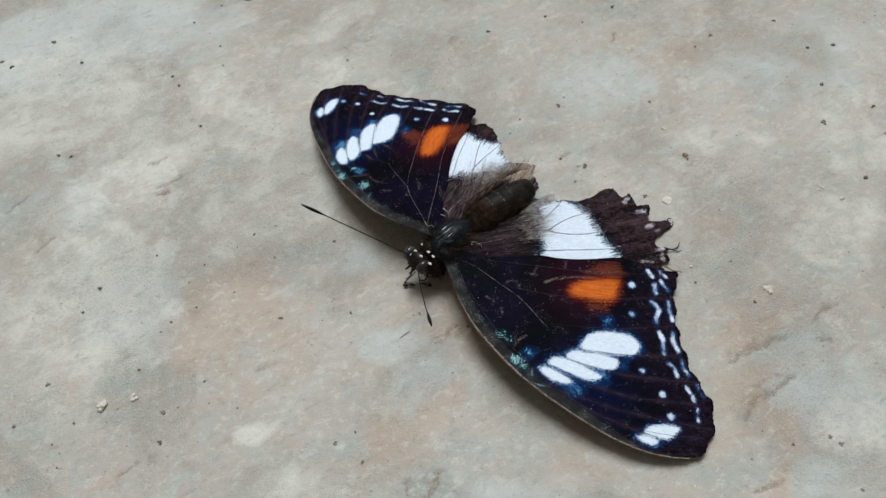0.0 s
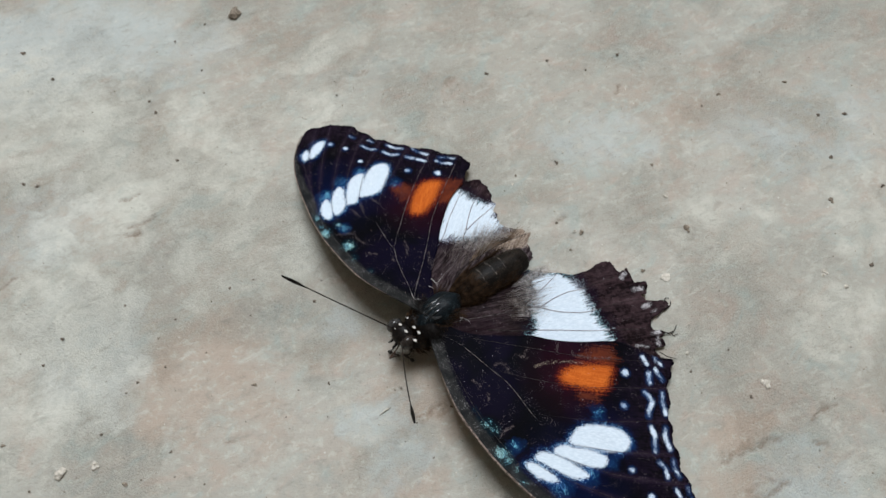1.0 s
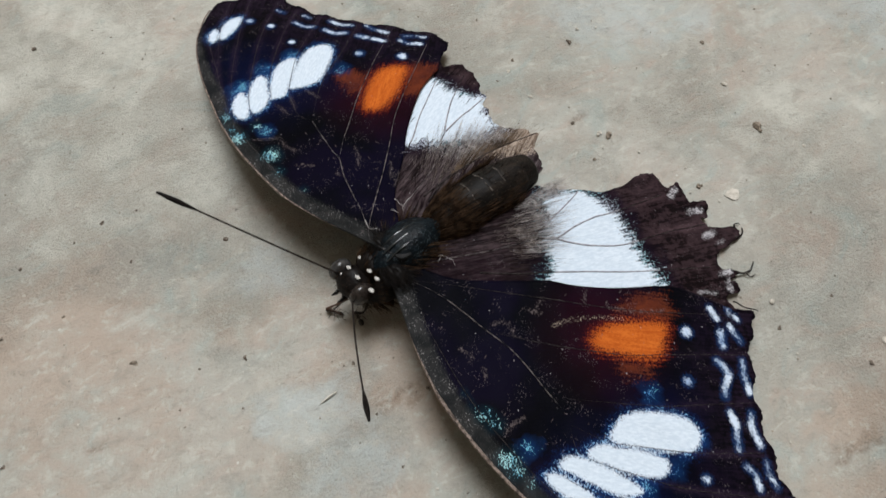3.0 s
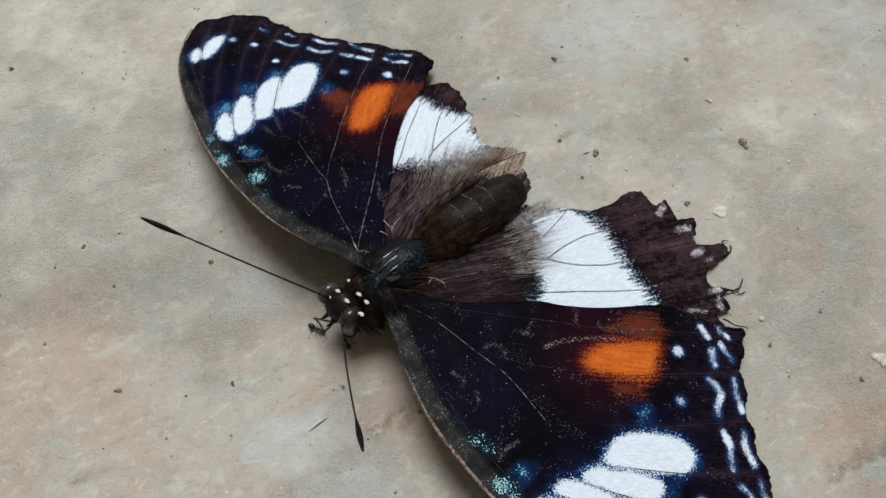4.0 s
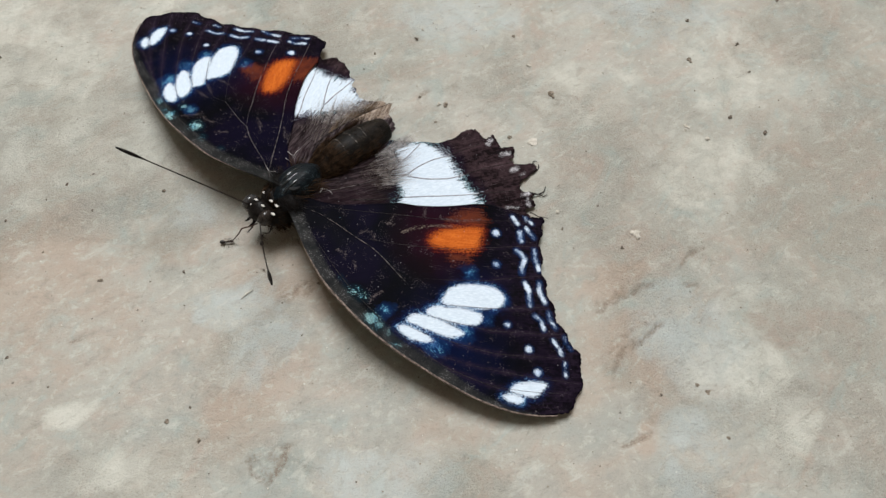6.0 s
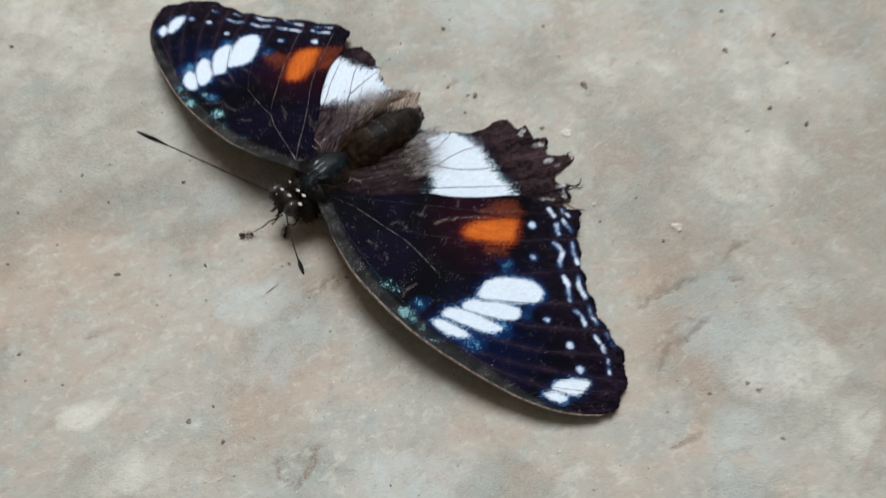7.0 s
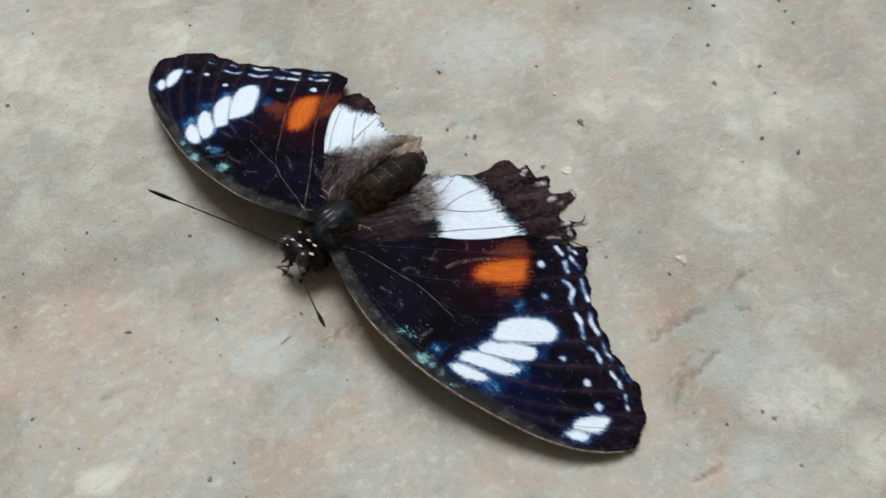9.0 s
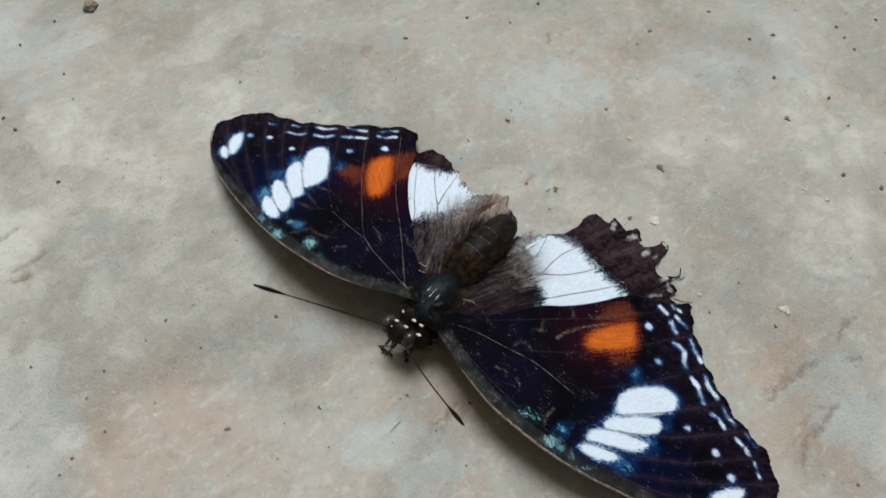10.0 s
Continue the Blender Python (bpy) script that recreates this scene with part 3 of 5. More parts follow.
def build_floor():
    mid_x, mid_y = np.arange(-104, 96.1, 0.40), np.arange(-60, 96.1, 0.40)
    far = np.geomspace(6, 12000, 24)
    xs = np.r_[mid_x[0] - far[::-1], mid_x, mid_x[-1] + far]
    ys = np.r_[mid_y[0] - far[::-1], mid_y, mid_y[-1] + far]
    x, y = np.meshgrid(xs, ys, indexing="ij")
    near = np.exp(-np.maximum(np.hypot(x, y) - 140, 0) / 300)
    dark, crack = spots(x, y, DARK, 1.2), cracks(x, y, 0.24)
    z = near * (0.16 * value_noise(x * 0.05, y * 0.05, 1, 3) + 0.09 * value_noise(x * 0.35, y * 0.35, 2, 3) - 0.05 * dark - 0.22 * crack)
    z -= near * 0.22 * np.clip(value_noise(x * 0.5, y * 0.5, 3, 2) - 0.42, 0, 1)
    nx, ny = len(xs), len(ys)
    i = (np.arange(nx - 1)[:, None] * ny + np.arange(ny - 1)[None]).ravel()
    faces = np.stack([i, i + ny, i + ny + 1, i + 1], 1)
    me = mesh_of("floor", np.stack([x, y, z], -1).reshape(-1, 3) * MM, faces.tolist(), CEMENT)
    for name, field in (("pink", spots(x, y, PINK, 5.0)), ("grey", spots(x, y, GREY, 5.0)), ("pale", spots(x, y, PALE, 3.0)), ("cool", spots(x, y, COOL, 4.0)), ("dark", dark), ("crack", crack)):
        me.attributes.new(name, "FLOAT", "POINT").data.foreach_set("value", field.ravel().astype(np.float32))
    return tagged(new("floor", me), "worn grey-beige cement floor with stains and pits", "floor", kind="structure")


floor = build_floor()

# ------------------------------------------------------------------ butterfly
BODY = Vector((-6.5, 0.3, 0.0))
butterfly = tagged(new("butterfly"), "dark butterfly with white and orange wing patches, worn edges", "butterfly")
butterfly.matrix_basis = Matrix.Translation(BODY * MM)
TO_BODY = Matrix.Translation(-BODY * MM)


def poly_distance(p, poly):
    """Signed distance to a closed polygon, positive inside."""
    poly = np.array(poly, float)
    best, inside = np.full(len(p), 1e9), np.zeros(len(p), bool)
    for a, b in zip(poly, np.roll(poly, -1, 0)):
        ab, ap = b - a, p - a
        t = np.clip((ap @ ab) / (ab @ ab), 0, 1)
        best = np.minimum(best, np.linalg.norm(ap - t[:, None] * ab, axis=1))
        cross = (a[1] > p[:, 1]) != (b[1] > p[:, 1])
        slope = np.where(cross, (b[0] - a[0]) * (p[:, 1] - a[1]) / (b[1] - a[1] + 1e-12) + a[0], -1e9)
        inside ^= cross & (p[:, 0] < slope)
    return np.where(inside, best, -best)


def line_distance(p, line):
    line, best = np.array(line, float), np.full(len(p), 1e9)
    for a, b in zip(line[:-1], line[1:]):
        ab, ap = b - a, p - a
        t = np.clip((ap @ ab) / (ab @ ab), 0, 1)
        best = np.minimum(best, np.linalg.norm(ap - t[:, None] * ab, axis=1))
    return best


def dashes(p, rows):
    """Signed distance, positive inside, to short strokes: two ends and a half width."""
    return np.max([r - line_distance(p, [(a, b), (c, d)]) for a, b, c, d, r in rows], 0)


def rounds(p, rows):
    """Signed distance, positive inside, to the nearest of some discs (u, v, radius)."""
    return np.max([r - np.hypot(p[:, 0] - u, p[:, 1] - v) for u, v, r in rows], 0)


# the forewing in its own plane: along the wing from its root, and back from its leading edge
COSTAL = [(-1.5, 1.0), (2.0, -0.8), (4.8, -2.3), (7.5, -3.6), (10.7, -4.8), (15.0, -5.6), (19.0, -6.0), (22.7, -6.0), (25.7, -5.7), (29.5, -5.2), (33.4, -4.4), (36.9, -3.2), (39.8, -1.5)]
APEX = [(41.8, 0.2), (42.6, 2.2), (42.3, 4.4), (41.2, 6.7), (39.6, 8.3), (37.6, 9.2), (35.6, 10.1), (33.9, 11.3), (32.0, 12.9), (30.6, 14.2), (29.0, 16.1)]
LOZENGES_A = [
    [(22.8, 2.8), (22.7, 5.0), (24.1, 6.8), (26.5, 8.5), (28.2, 8.5), (28.8, 7.3), (28.0, 5.9), (24.9, 3.5), (23.3, 2.6)],
    [(22.3, 0.4), (22.6, 1.5), (23.9, 2.5), (26.1, 4.0), (27.7, 4.5), (28.1, 3.4), (27.2, 2.3), (25.2, 1.1), (22.9, 0.2)],
    [(21.2, -2.1), (21.4, -1.0), (22.6, -0.1), (24.5, 0.6), (26.6, 1.1), (27.5, 0.9), (26.2, -0.6), (22.7, -1.8)],
    [(21.0, -3.6), (21.6, -2.7), (23.9, -2.1), (25.3, -2.3), (23.1, -3.7)],
    [(35.7, -1.1), (36.1, 0.5), (38.5, 2.5), (38.7, 1.7), (38.5, 0.4), (36.9, -0.7)],
    [(35.4, -2.1), (36.2, -1.2), (37.4, -0.8), (37.6, -1.5), (36.4, -2.2)]]
LOZENGES_B = [
    [(24.3, 2.2), (25.9, 3.3), (28.1, 5.1), (29.2, 6.8), (29.2, 8.5), (28.2, 9.0), (26.7, 8.3), (24.9, 6.7), (23.7, 5.2), (23.7, 3.5)],
    [(23.7, -0.2), (26.2, 1.0), (28.0, 2.3), (28.8, 4.0), (28.4, 4.8), (27.3, 4.4), (24.8, 2.4), (23.4, 1.3), (23.4, 0.3)],
    [(25.3, -1.9), (26.8, -0.9), (27.5, 0.2), (26.9, 0.7), (24.7, 0.0), (23.1, -0.8), (22.4, -2.2), (23.2, -2.7)],
    [(24.6, -4.0), (25.7, -3.1), (26.0, -2.2), (23.9, -2.5), (22.4, -3.2), (22.2, -3.9), (23.2, -4.3)],
    [(36.2, -0.8), (37.6, -0.1), (38.8, 1.4), (38.7, 2.7), (37.5, 2.1), (36.5, 0.8), (35.8, -0.5)],
    [(36.8, -1.9), (37.7, -1.2), (37.8, -0.5), (36.3, -0.9), (35.7, -1.8)]]
LOZENGES = {1: LOZENGES_A, -1: LOZENGES_B}
DOTS = {1: [(37.1, 3.0, 0.45), (34.6, 4.7, 0.42), (30.8, 5.6, 0.35), (22.3, 15.2, 0.5), (25.0, 11.5, 0.42)],
        -1: [(37.4, 3.3, 0.45), (35.2, 4.9, 0.42), (31.3, 5.7, 0.33), (25.8, 11.3, 0.46), (23.0, 15.0, 0.52)]}
MARGIN_IN_A = [(25.8, 14.9, 26.5, 14.9, 0.27), (26.5, 14.9, 27.3, 14.6, 0.27), (27.3, 14.6, 27.6, 13.7, 0.27), (27.6, 13.7, 28.1, 12.7, 0.27), (29.2, 11.8, 30.2, 11.3, 0.24), (30.2, 11.3, 30.7, 10.5, 0.24), (30.7, 10.5, 31.5, 9.7, 0.24), (32.7, 8.9, 33.7, 8.9, 0.2), (33.7, 8.9, 34.6, 8.1, 0.2), (36.2, 7.7, 37, 7.4, 0.15), (37.5, 7.3, 38, 6.9, 0.17), (22.5, 18.8, 23.6, 18.4, 0.22), (24.6, 17.5, 25.4, 16.6, 0.34), (39, 6.2, 39.2, 5.9, 0.15), (39.6, 5.3, 39.9, 4.9, 0.14)]
MARGIN_IN_B = [(34.6, 7.6, 33.6, 8.1, 0.22), (33.3, 8.3, 32.7, 9.1, 0.20), (31.7, 9.9, 30.6, 10.4, 0.25), (30.3, 10.7, 29.9, 11.7, 0.23), (28.7, 12.6, 27.9, 13.3, 0.26),
    (27.4, 13.8, 26.5, 14.6, 0.25), (25.7, 16.3, 24.9, 16.7, 0.20), (24.6, 17.0, 23.9, 18.0, 0.18)]
MARGIN_IN = {1: MARGIN_IN_A, -1: MARGIN_IN_B}
MARGIN_OUT_A = [(27.5, 16.6, 28.3, 15.5, 0.24), (28.3, 15.5, 29.6, 14.6, 0.24), (30.6, 13.1, 31.2, 12.2, 0.22), (31.2, 12.2, 32.7, 11.2, 0.22), (33.8, 10.4, 34.5, 9.7, 0.17), (34.5, 9.7, 35.6, 9.3, 0.17), (37.1, 9, 37.6, 8.5, 0.12), (38.2, 8.3, 38.6, 8.2, 0.1), (24.9, 18.6, 26.4, 18.1, 0.22), (23.4, 20.4, 24.1, 19.7, 0.14), (24.6, 19.8, 25.1, 19.7, 0.12)]
MARGIN_OUT_B = [(37.8, 6.9, 37.0, 7.3, 0.14), (35.4, 9.1, 34.6, 9.4, 0.15), (32.8, 11.1, 31.9, 11.6, 0.16), (31.5, 11.9, 30.7, 12.9, 0.16), (29.9, 14.3, 28.9, 14.7, 0.17),
    (28.5, 15.0, 27.6, 15.7, 0.16), (26.2, 17.0, 25.6, 17.8, 0.13), (25.4, 18.2, 24.6, 18.9, 0.11)]
MARGIN_OUT = {1: MARGIN_OUT_A, -1: MARGIN_OUT_B}
ORANGE = {1: [(16.4, 8.6), (16.6, 10.4), (17.9, 12.3), (20.3, 14.5), (21.1, 13.9), (21.9, 12.2), (21.6, 10.8), (19.4, 9.1), (17.4, 8.0)],
          -1: [(17.4, 7.6), (19.0, 8.6), (20.8, 10.3), (21.9, 12.0), (21.5, 13.5), (20.9, 14.2), (19.4, 12.8), (18.2, 11.4), (17.2, 9.8), (16.7, 8.4)]}
RUST = {1: [[(16.6, 12.2), (16.4, 14.0), (18.8, 16.8), (20.6, 15.8), (20.6, 14.4)], [(19.2, 8.5), (21.5, 10.6), (22.3, 9.6), (20.8, 7.8)]],
        -1: [[(23.3, 7.5), (23.2, 8.5), (22.3, 9.8), (20.4, 8.9), (20.5, 7.7)], [(21.1, 14.7), (19.8, 17.0), (17.9, 15.6), (16.6, 13.2), (17.3, 12.3)]]}
TEAL = {1: [(11.9, -3.1, -0.1), (13.0, -3.4, 0.0), (14.2, -3.2, 0.45), (15.3, -3.4, 0.35), (18.1, -4.7, 0.75), (19.2, -5.0, 0.5), (20.8, -4.8, 0.1), (22.2, -5.3, 0.25)],
        -1: [(23.1, -5.2, 0.5), (19.9, -5.2, 0.75), (21.2, -5.5, 0.3), (20.4, -3.1, 0.30), (16.0, -3.6, 0.70), (13.5, -3.7, 0.25), (10.4, -2.8, -0.1)]}
SCUFFS = {1: [[(11.1, 8.3), (11.2, 7.4), (11.4, 6.6)], [(13.3, 11.9), (13.9, 10.8)], [(9.6, 3.2), (9.8, 3.9), (10.5, 4.3), (11.6, 3.8)], [(9.1, -0.4), (10.2, -0.2), (10.4, -0.6)],
              [(11.6, -0.3), (12.3, -0.8)], [(10.6, 6.4), (11.8, 7.1)], [(15.6, 12.0), (17.2, 12.9)], [(16.7, -1.2), (16.4, -2.5), (16.4, -3.2)], [(17.6, 13.2), (19.6, 15.4)]] ,
          -1: [[(18.7, -4.0), (18.2, -2.7), (17.9, -1.8)], [(17.3, -1.8), (16.2, -1.8), (15.3, -1.2)], [(13.5, -1.9), (12.7, -0.7)], [(23.1, 3.4), (21.4, 4.2)], [(22.1, 0.0), (20.8, 0.2)],
               [(12.7, 3.9), (11.3, 3.5), (10.2, 2.8)], [(22.9, 1.7), (21.1, 1.4)], [(9.3, 5.9), (7.5, 5.0)], [(7.9, 6.1), (6.4, 4.8)], [(10.6, 0.8), (10.2, 1.1)]]}
VEINS_A = [
    [(1.0, 1.0), (4.7, 2.1), (9.2, 2.4), (12.8, 2.6), (17.1, 1.9), (18.4, 1.7)],
    [(10.2, 2.8), (11.3, 3.5), (14.4, 5.5), (16.9, 7.3), (19.8, 9.6), (22.0, 11.9), (26.3, 16.2), (27.5, 17.4)],
    [(18.0, 2.4), (20.9, 4.8), (24.2, 7.6), (26.8, 10.3), (30.4, 14.2)],
    [(0.8, 0.6), (5.3, 4.1), (9.2, 7.0), (14.3, 10.8), (17.9, 13.6), (22.2, 17.6), (24.4, 19.6)],
    [(2.3, 0.9), (5.7, -0.9), (9.1, -2.1), (12.9, -3.2), (16.9, -3.8), (20.6, -4.1), (24.8, -4.1), (29.0, -3.6), (33.9, -2.0), (37.5, -0.4)],
    [(20.0, 1.2), (22.9, 2.2), (25.8, 4.3), (29.1, 6.9), (33.2, 10.9)],
    [(20.0, 1.0), (22.2, -0.1), (27.2, 2.2), (30.9, 4.4), (36.6, 9.0)],
    [(20.4, -2.3), (22.9, -2.4), (29.2, 0.2), (32.8, 2.2), (38.9, 6.9)],
    [(24.0, -4.3), (30.0, -1.8), (36.0, 1.5), (41.8, 5.2)],
    [(30.0, -3.3), (34.3, -1.7), (38.2, 0.8), (41.6, 3.4)]]
VEINS_B = [
    [(1.5, -0.4), (4.8, 0.5), (7.2, 0.8), (10.2, 1.3), (12.2, 1.9), (13.9, 1.8), (18.3, 2.0)],
    [(12.2, 1.9), (14.3, 3.4), (15.8, 4.7), (18.1, 6.6), (19.8, 8.1), (24.0, 12.2), (27.4, 16.0)],
    [(18.3, 2.0), (21.3, 3.9), (23.5, 5.8), (27.5, 10.3), (30.4, 13.4)],
    [(1.5, -0.6), (3.2, 0.3), (5.0, 1.7), (8.3, 4.5), (11.6, 7.1), (13.9, 8.8), (16.2, 10.8), (19.5, 14.2), (23.4, 18.4)],
    [(1.0, 0.2), (5.9, -2.0), (11.4, -3.6), (16.0, -4.4), (21.0, -4.9), (26.0, -4.4), (31.0, -3.2), (37.0, -2.0)],
    [(18.3, 2.0), (20.0, 1.2), (22.2, 1.5), (24.1, 2.1), (28.6, 5.0), (31.8, 8.2), (34.0, 10.6)],
    [(21.0, 1.2), (22.8, -0.2), (27.4, 1.4), (33.0, 5.4), (36.6, 8.8)],
    [(21.0, -2.3), (22.4, -2.8), (26.6, -1.3), (34.0, 3.2), (39.2, 7.6)],
    [(24.0, -4.5), (30.0, -1.8), (36.0, 1.5), (41.4, 5.0)],
    [(30.0, -3.5), (35.4, -1.2), (38.8, 0.6), (42.0, 2.8)]]
VEINS = {1: VEINS_A, -1: VEINS_B}


class Flat:
    """A wing's plane: its root, its ways along and back, and the side on which back lies. Millimetres."""

    def __init__(self, root, along, normal, side):
        self.m, self.side = frame_of(root, along, normal), side


PLANE_A = Flat((-8.0, -3.4, 6.69), (0.6491, -0.7511, -0.1203), (0.1697, -0.0112, 0.9854), 1)
PLANE_B = Flat((-8.05, -1.51, 7.9), (-0.4361, 0.8894, -0.1371), (0.0776, 0.189, 0.9789), -1)


def bend(p, lift, seed):
    """Height of the wing's surface over its plane: a shallow arch with pleats along the veins."""
    u, v = p[:, 0], p[:, 1]
    h = lift - 0.0004 * (v - 6) ** 2 - 0.0004 * (u - 20) ** 2
    return h + 0.10 * value_noise(u * 0.12, v * 0.45, seed, 2) + 0.05 * value_noise(u * 0.6, v * 0.6, seed + 3, 2)


def wing_mesh(name, outline, fields, height, flat, material, step=0.3, thick=0.09):
    """A thin solid sheet inside an outline, with its pigment fields on its points."""
    outline = np.array(outline, float)
    lo, hi = outline.min(0), outline.max(0)
    gu, gv = np.meshgrid(np.arange(lo[0], hi[0], step), np.arange(lo[1], hi[1], step), indexing="ij")
    gu[:, ::2] += step / 2
    grid = np.stack([gu.ravel(), gv.ravel()], 1)
    grid = grid[poly_distance(grid, outline) > 0.3 * step]
    pts = [Vector(p) for p in outline] + [Vector(p) for p in grid]
    n = len(outline)
    from mathutils import geometry
    res = geometry.delaunay_2d_cdt(pts, [(i, (i + 1) % n) for i in range(n)], [], 1, 1e-5)
    p, tris = np.array([tuple(v) for v in res[0]]), [tuple(f) for f in res[2]]
    h = height(p)
    top = np.stack([p[:, 0], flat.side * p[:, 1], h], 1)
    low = top - (0, 0, thick)
    count = {}
    for f in tris:
        for a, b in zip(f, f[1:] + f[:1]):
            count[(a, b)] = 1
    rim = [(a, b) for a, b in count if (b, a) not in count]
    k = len(p)
    faces = tris + [tuple(i + k for i in f[::-1]) for f in tris] + [(b, a, a + k, b + k) for a, b in rim]
    if flat.side < 0:
        faces = [f[::-1] for f in faces]
    me = mesh_of(name, np.concatenate([top, low]) * MM, faces, material)
    for key, values in fields(p).items():
        v = np.clip(values, -6, 6).astype(np.float32)
        me.attributes.new(key, "FLOAT", "POINT").data.foreach_set("value", np.r_[v, v])
    return me


def fore_fields(p, shift, side):
    u, v = p[:, 0], p[:, 1]
    q = p - shift
    edge = line_distance(p, spline(APEX + [(26.0, 21.0)], 3))
    return {
        "white": np.max([poly_distance(p, spline(z, 3, True)) for z in LOZENGES[side]], 0),
        "pale": np.maximum(rounds(p, DOTS[side]), np.maximum(dashes(p, MARGIN_IN[side]), dashes(p, MARGIN_OUT[side]))) - 0.04,
        "orange": poly_distance(p, spline(ORANGE[side], 3, True)) + (0.4 if side < 0 else 0.0),
        "rust": np.max([poly_distance(p, z) for z in RUST[side]], 0) + (0.35 if side < 0 else 0.0),
        "blue": rounds(q, [(23.2, 8.1, 0.45), (28.3, 4.6, 0.40), (27.4, 1.2, 0.65), (25.8, -2.4, 0.85), (28.8, 8.0, -0.2), (18.6, -2.8, 0.3)]),
        "scuff": 0.07 - np.min([line_distance(p, z) for z in SCUFFS[side]], 0),
        "silk": np.zeros(len(p)),
        "ray": np.clip(1.3 - np.min([line_distance(p, spline(z, 3)) for z in VEINS[side][1:]], 0) / 0.38, 0, 1) * np.clip((u - 20) / 10, 0.0, 0.8),
        "wine": np.clip(1.1 - np.hypot(q[:, 0] - 17, q[:, 1] - 9.5) / 6.5, 0, 1),
        "teal": rounds(p, TEAL[side]),
        "tan": (-0.10 if side > 0 else -6.0) - line_distance(p, spline([(13.3, 7.0), (14.4, 8.9), (15.6, 10.4), (17.4, 12.0)], 3)),
        "costa": 1.5 - line_distance(p, spline(COSTAL, 3)) - np.clip((u - 28) * 0.12, 0, 1.4),
        "navy": np.clip(1.2 - np.hypot((u - 27) / 8, (v + 0.5) / 5), 0, 1) + 0.12 * np.clip(1 - np.hypot(u - 9, v - 2) / 10, 0, 1) + 0.5 * np.clip(1 - np.hypot(u - 25, v - 7) / 6, 0, 1),
        "brown": np.clip(1.1 - edge / 7, 0, 1) * 0.9,
    }


def scalloped(points, n, depth, seed):
    """Small waves and nicks along an edge."""
    p = spline(points, 10)
    t = np.linspace(0, n * 2 * np.pi, len(p))
    normal = np.gradient(p, axis=0)[:, ::-1] * (1, -1)
    normal /= np.linalg.norm(normal, axis=1, keepdims=True)
    jag = np.random.default_rng(seed).uniform(-0.5, 0.5, len(p))
    return p - normal * (depth * (np.cos(t) + 1.0 * jag))[:, None]


def build_forewing(flat, tail, shift, seed, label):
    if flat.side > 0:
        inner = [(20.6, 19.0), (19.0, 18.2), (17.7, 17.0), (16.6, 15.7), (14.7, 13.6), (12.3, 11.5), (10.2, 10.0), (8.2, 7.9), (4.3, 4.2), (1.0, 2.8), (-1.5, 2.2)]
    else:
        inner = [(19.0, 17.2), (18.2, 15.6), (17.2, 14.1), (15.6, 12.4), (14.0, 10.9), (12.1, 9.3), (9.5, 7.5), (7.2, 5.6), (5.2, 4.1), (1.0, 2.4), (-1.5, 2.0)]
    outline = np.concatenate([spline(COSTAL, 4)[:-1], scalloped(APEX + tail, 9, 0.20, seed), spline(inner, 4)])
    height = lambda p: bend(p, 0.08, seed)
    ob = part("forewing", wing_mesh("forewing", outline, lambda p: fore_fields(p, shift, flat.side), height, flat, WING_FORE[flat.side]), butterfly, label, TO_BODY @ flat.m)

    def ridge(line, r0, r1, sink=0.02):
        q = spline(line, 6)
        path = np.c_[q[:, 0], flat.side * q[:, 1], height(q) + sink]
        return tube(path, np.linspace(r0, r1, len(q)) * np.clip(np.arange(len(q)) / 14, 0.15, 1), 5)

    clear = (0,) if flat.side > 0 else (0, 1, 3)        # veins rubbed pale
    for i, vein in enumerate(VEINS[flat.side]):
        part("vein", mesh_of("vein", *ridge(vein, *((0.065, 0.026) if i in clear else (0.045, 0.020))), VEIN if i in clear else VEIN_DARK), ob)
    part("leading_edge", mesh_of("leading_edge", *ridge(COSTAL[2:] + APEX[:1], *((0.19, 0.10) if flat.side > 0 else (0.14, 0.08)), -0.03), COSTA), ob, "pale worn leading edge of the wing")
    return ob


fore_a = build_forewing(PLANE_A, [(27.4, 18.2), (26.6, 19.8), (25.9, 21.4), (24.0, 20.4)], np.array((0.0, 0.0)), 11, "black forewing with white band and orange patch")
fore_b = build_forewing(PLANE_B, [(26.6, 18.4), (24.2, 20.2), (22.6, 20.5), (20.8, 19.0)], np.array((0.9, 0.2)), 12, "black forewing with white band and orange patch")

# hindwings: each worn in its own way
HIND_A_EDGE = [(25.2, 21.0), (24.0, 21.0), (23.2, 21.2), (23.2, 21.8), (23.7, 22.9), (23.0, 23.5), (22.4, 23.2), (22.6, 23.9), (22.7, 24.6), (22.0, 24.4), (20.9, 23.6), (20.2, 24.2), (20.0, 25.1), (20.3, 26.7), (20.5, 27.6),
               (20.5, 28.2), (19.7, 28.7), (19.1, 28.2), (18.3, 27.1), (17.7, 26.6), (17.2, 26.5), (16.7, 26.9), (17.0, 27.4), (16.6, 28.3), (15.9, 29.0), (15.3, 28.3), (14.7, 27.7), (13.7, 28.1), (12.6, 28.6), (12.4, 27.6), (11.8, 27.3),
               (11.0, 27.5), (10.2, 27.6), (9.4, 26.7), (9.1, 25.3), (8.7, 23.6), (8.3, 22.5), (7.7, 21.6), (6.2, 20.3), (3.9, 18.2)]
HIND_A_IN = [(3.0, 17.6), (2.4, 14.0), (1.4, 9.0), (0.2, 4.0)]
HIND_A_FRONT = [(2.0, 2.0), (9.0, 6.0), (17.0, 12.0), (23.0, 18.0)]
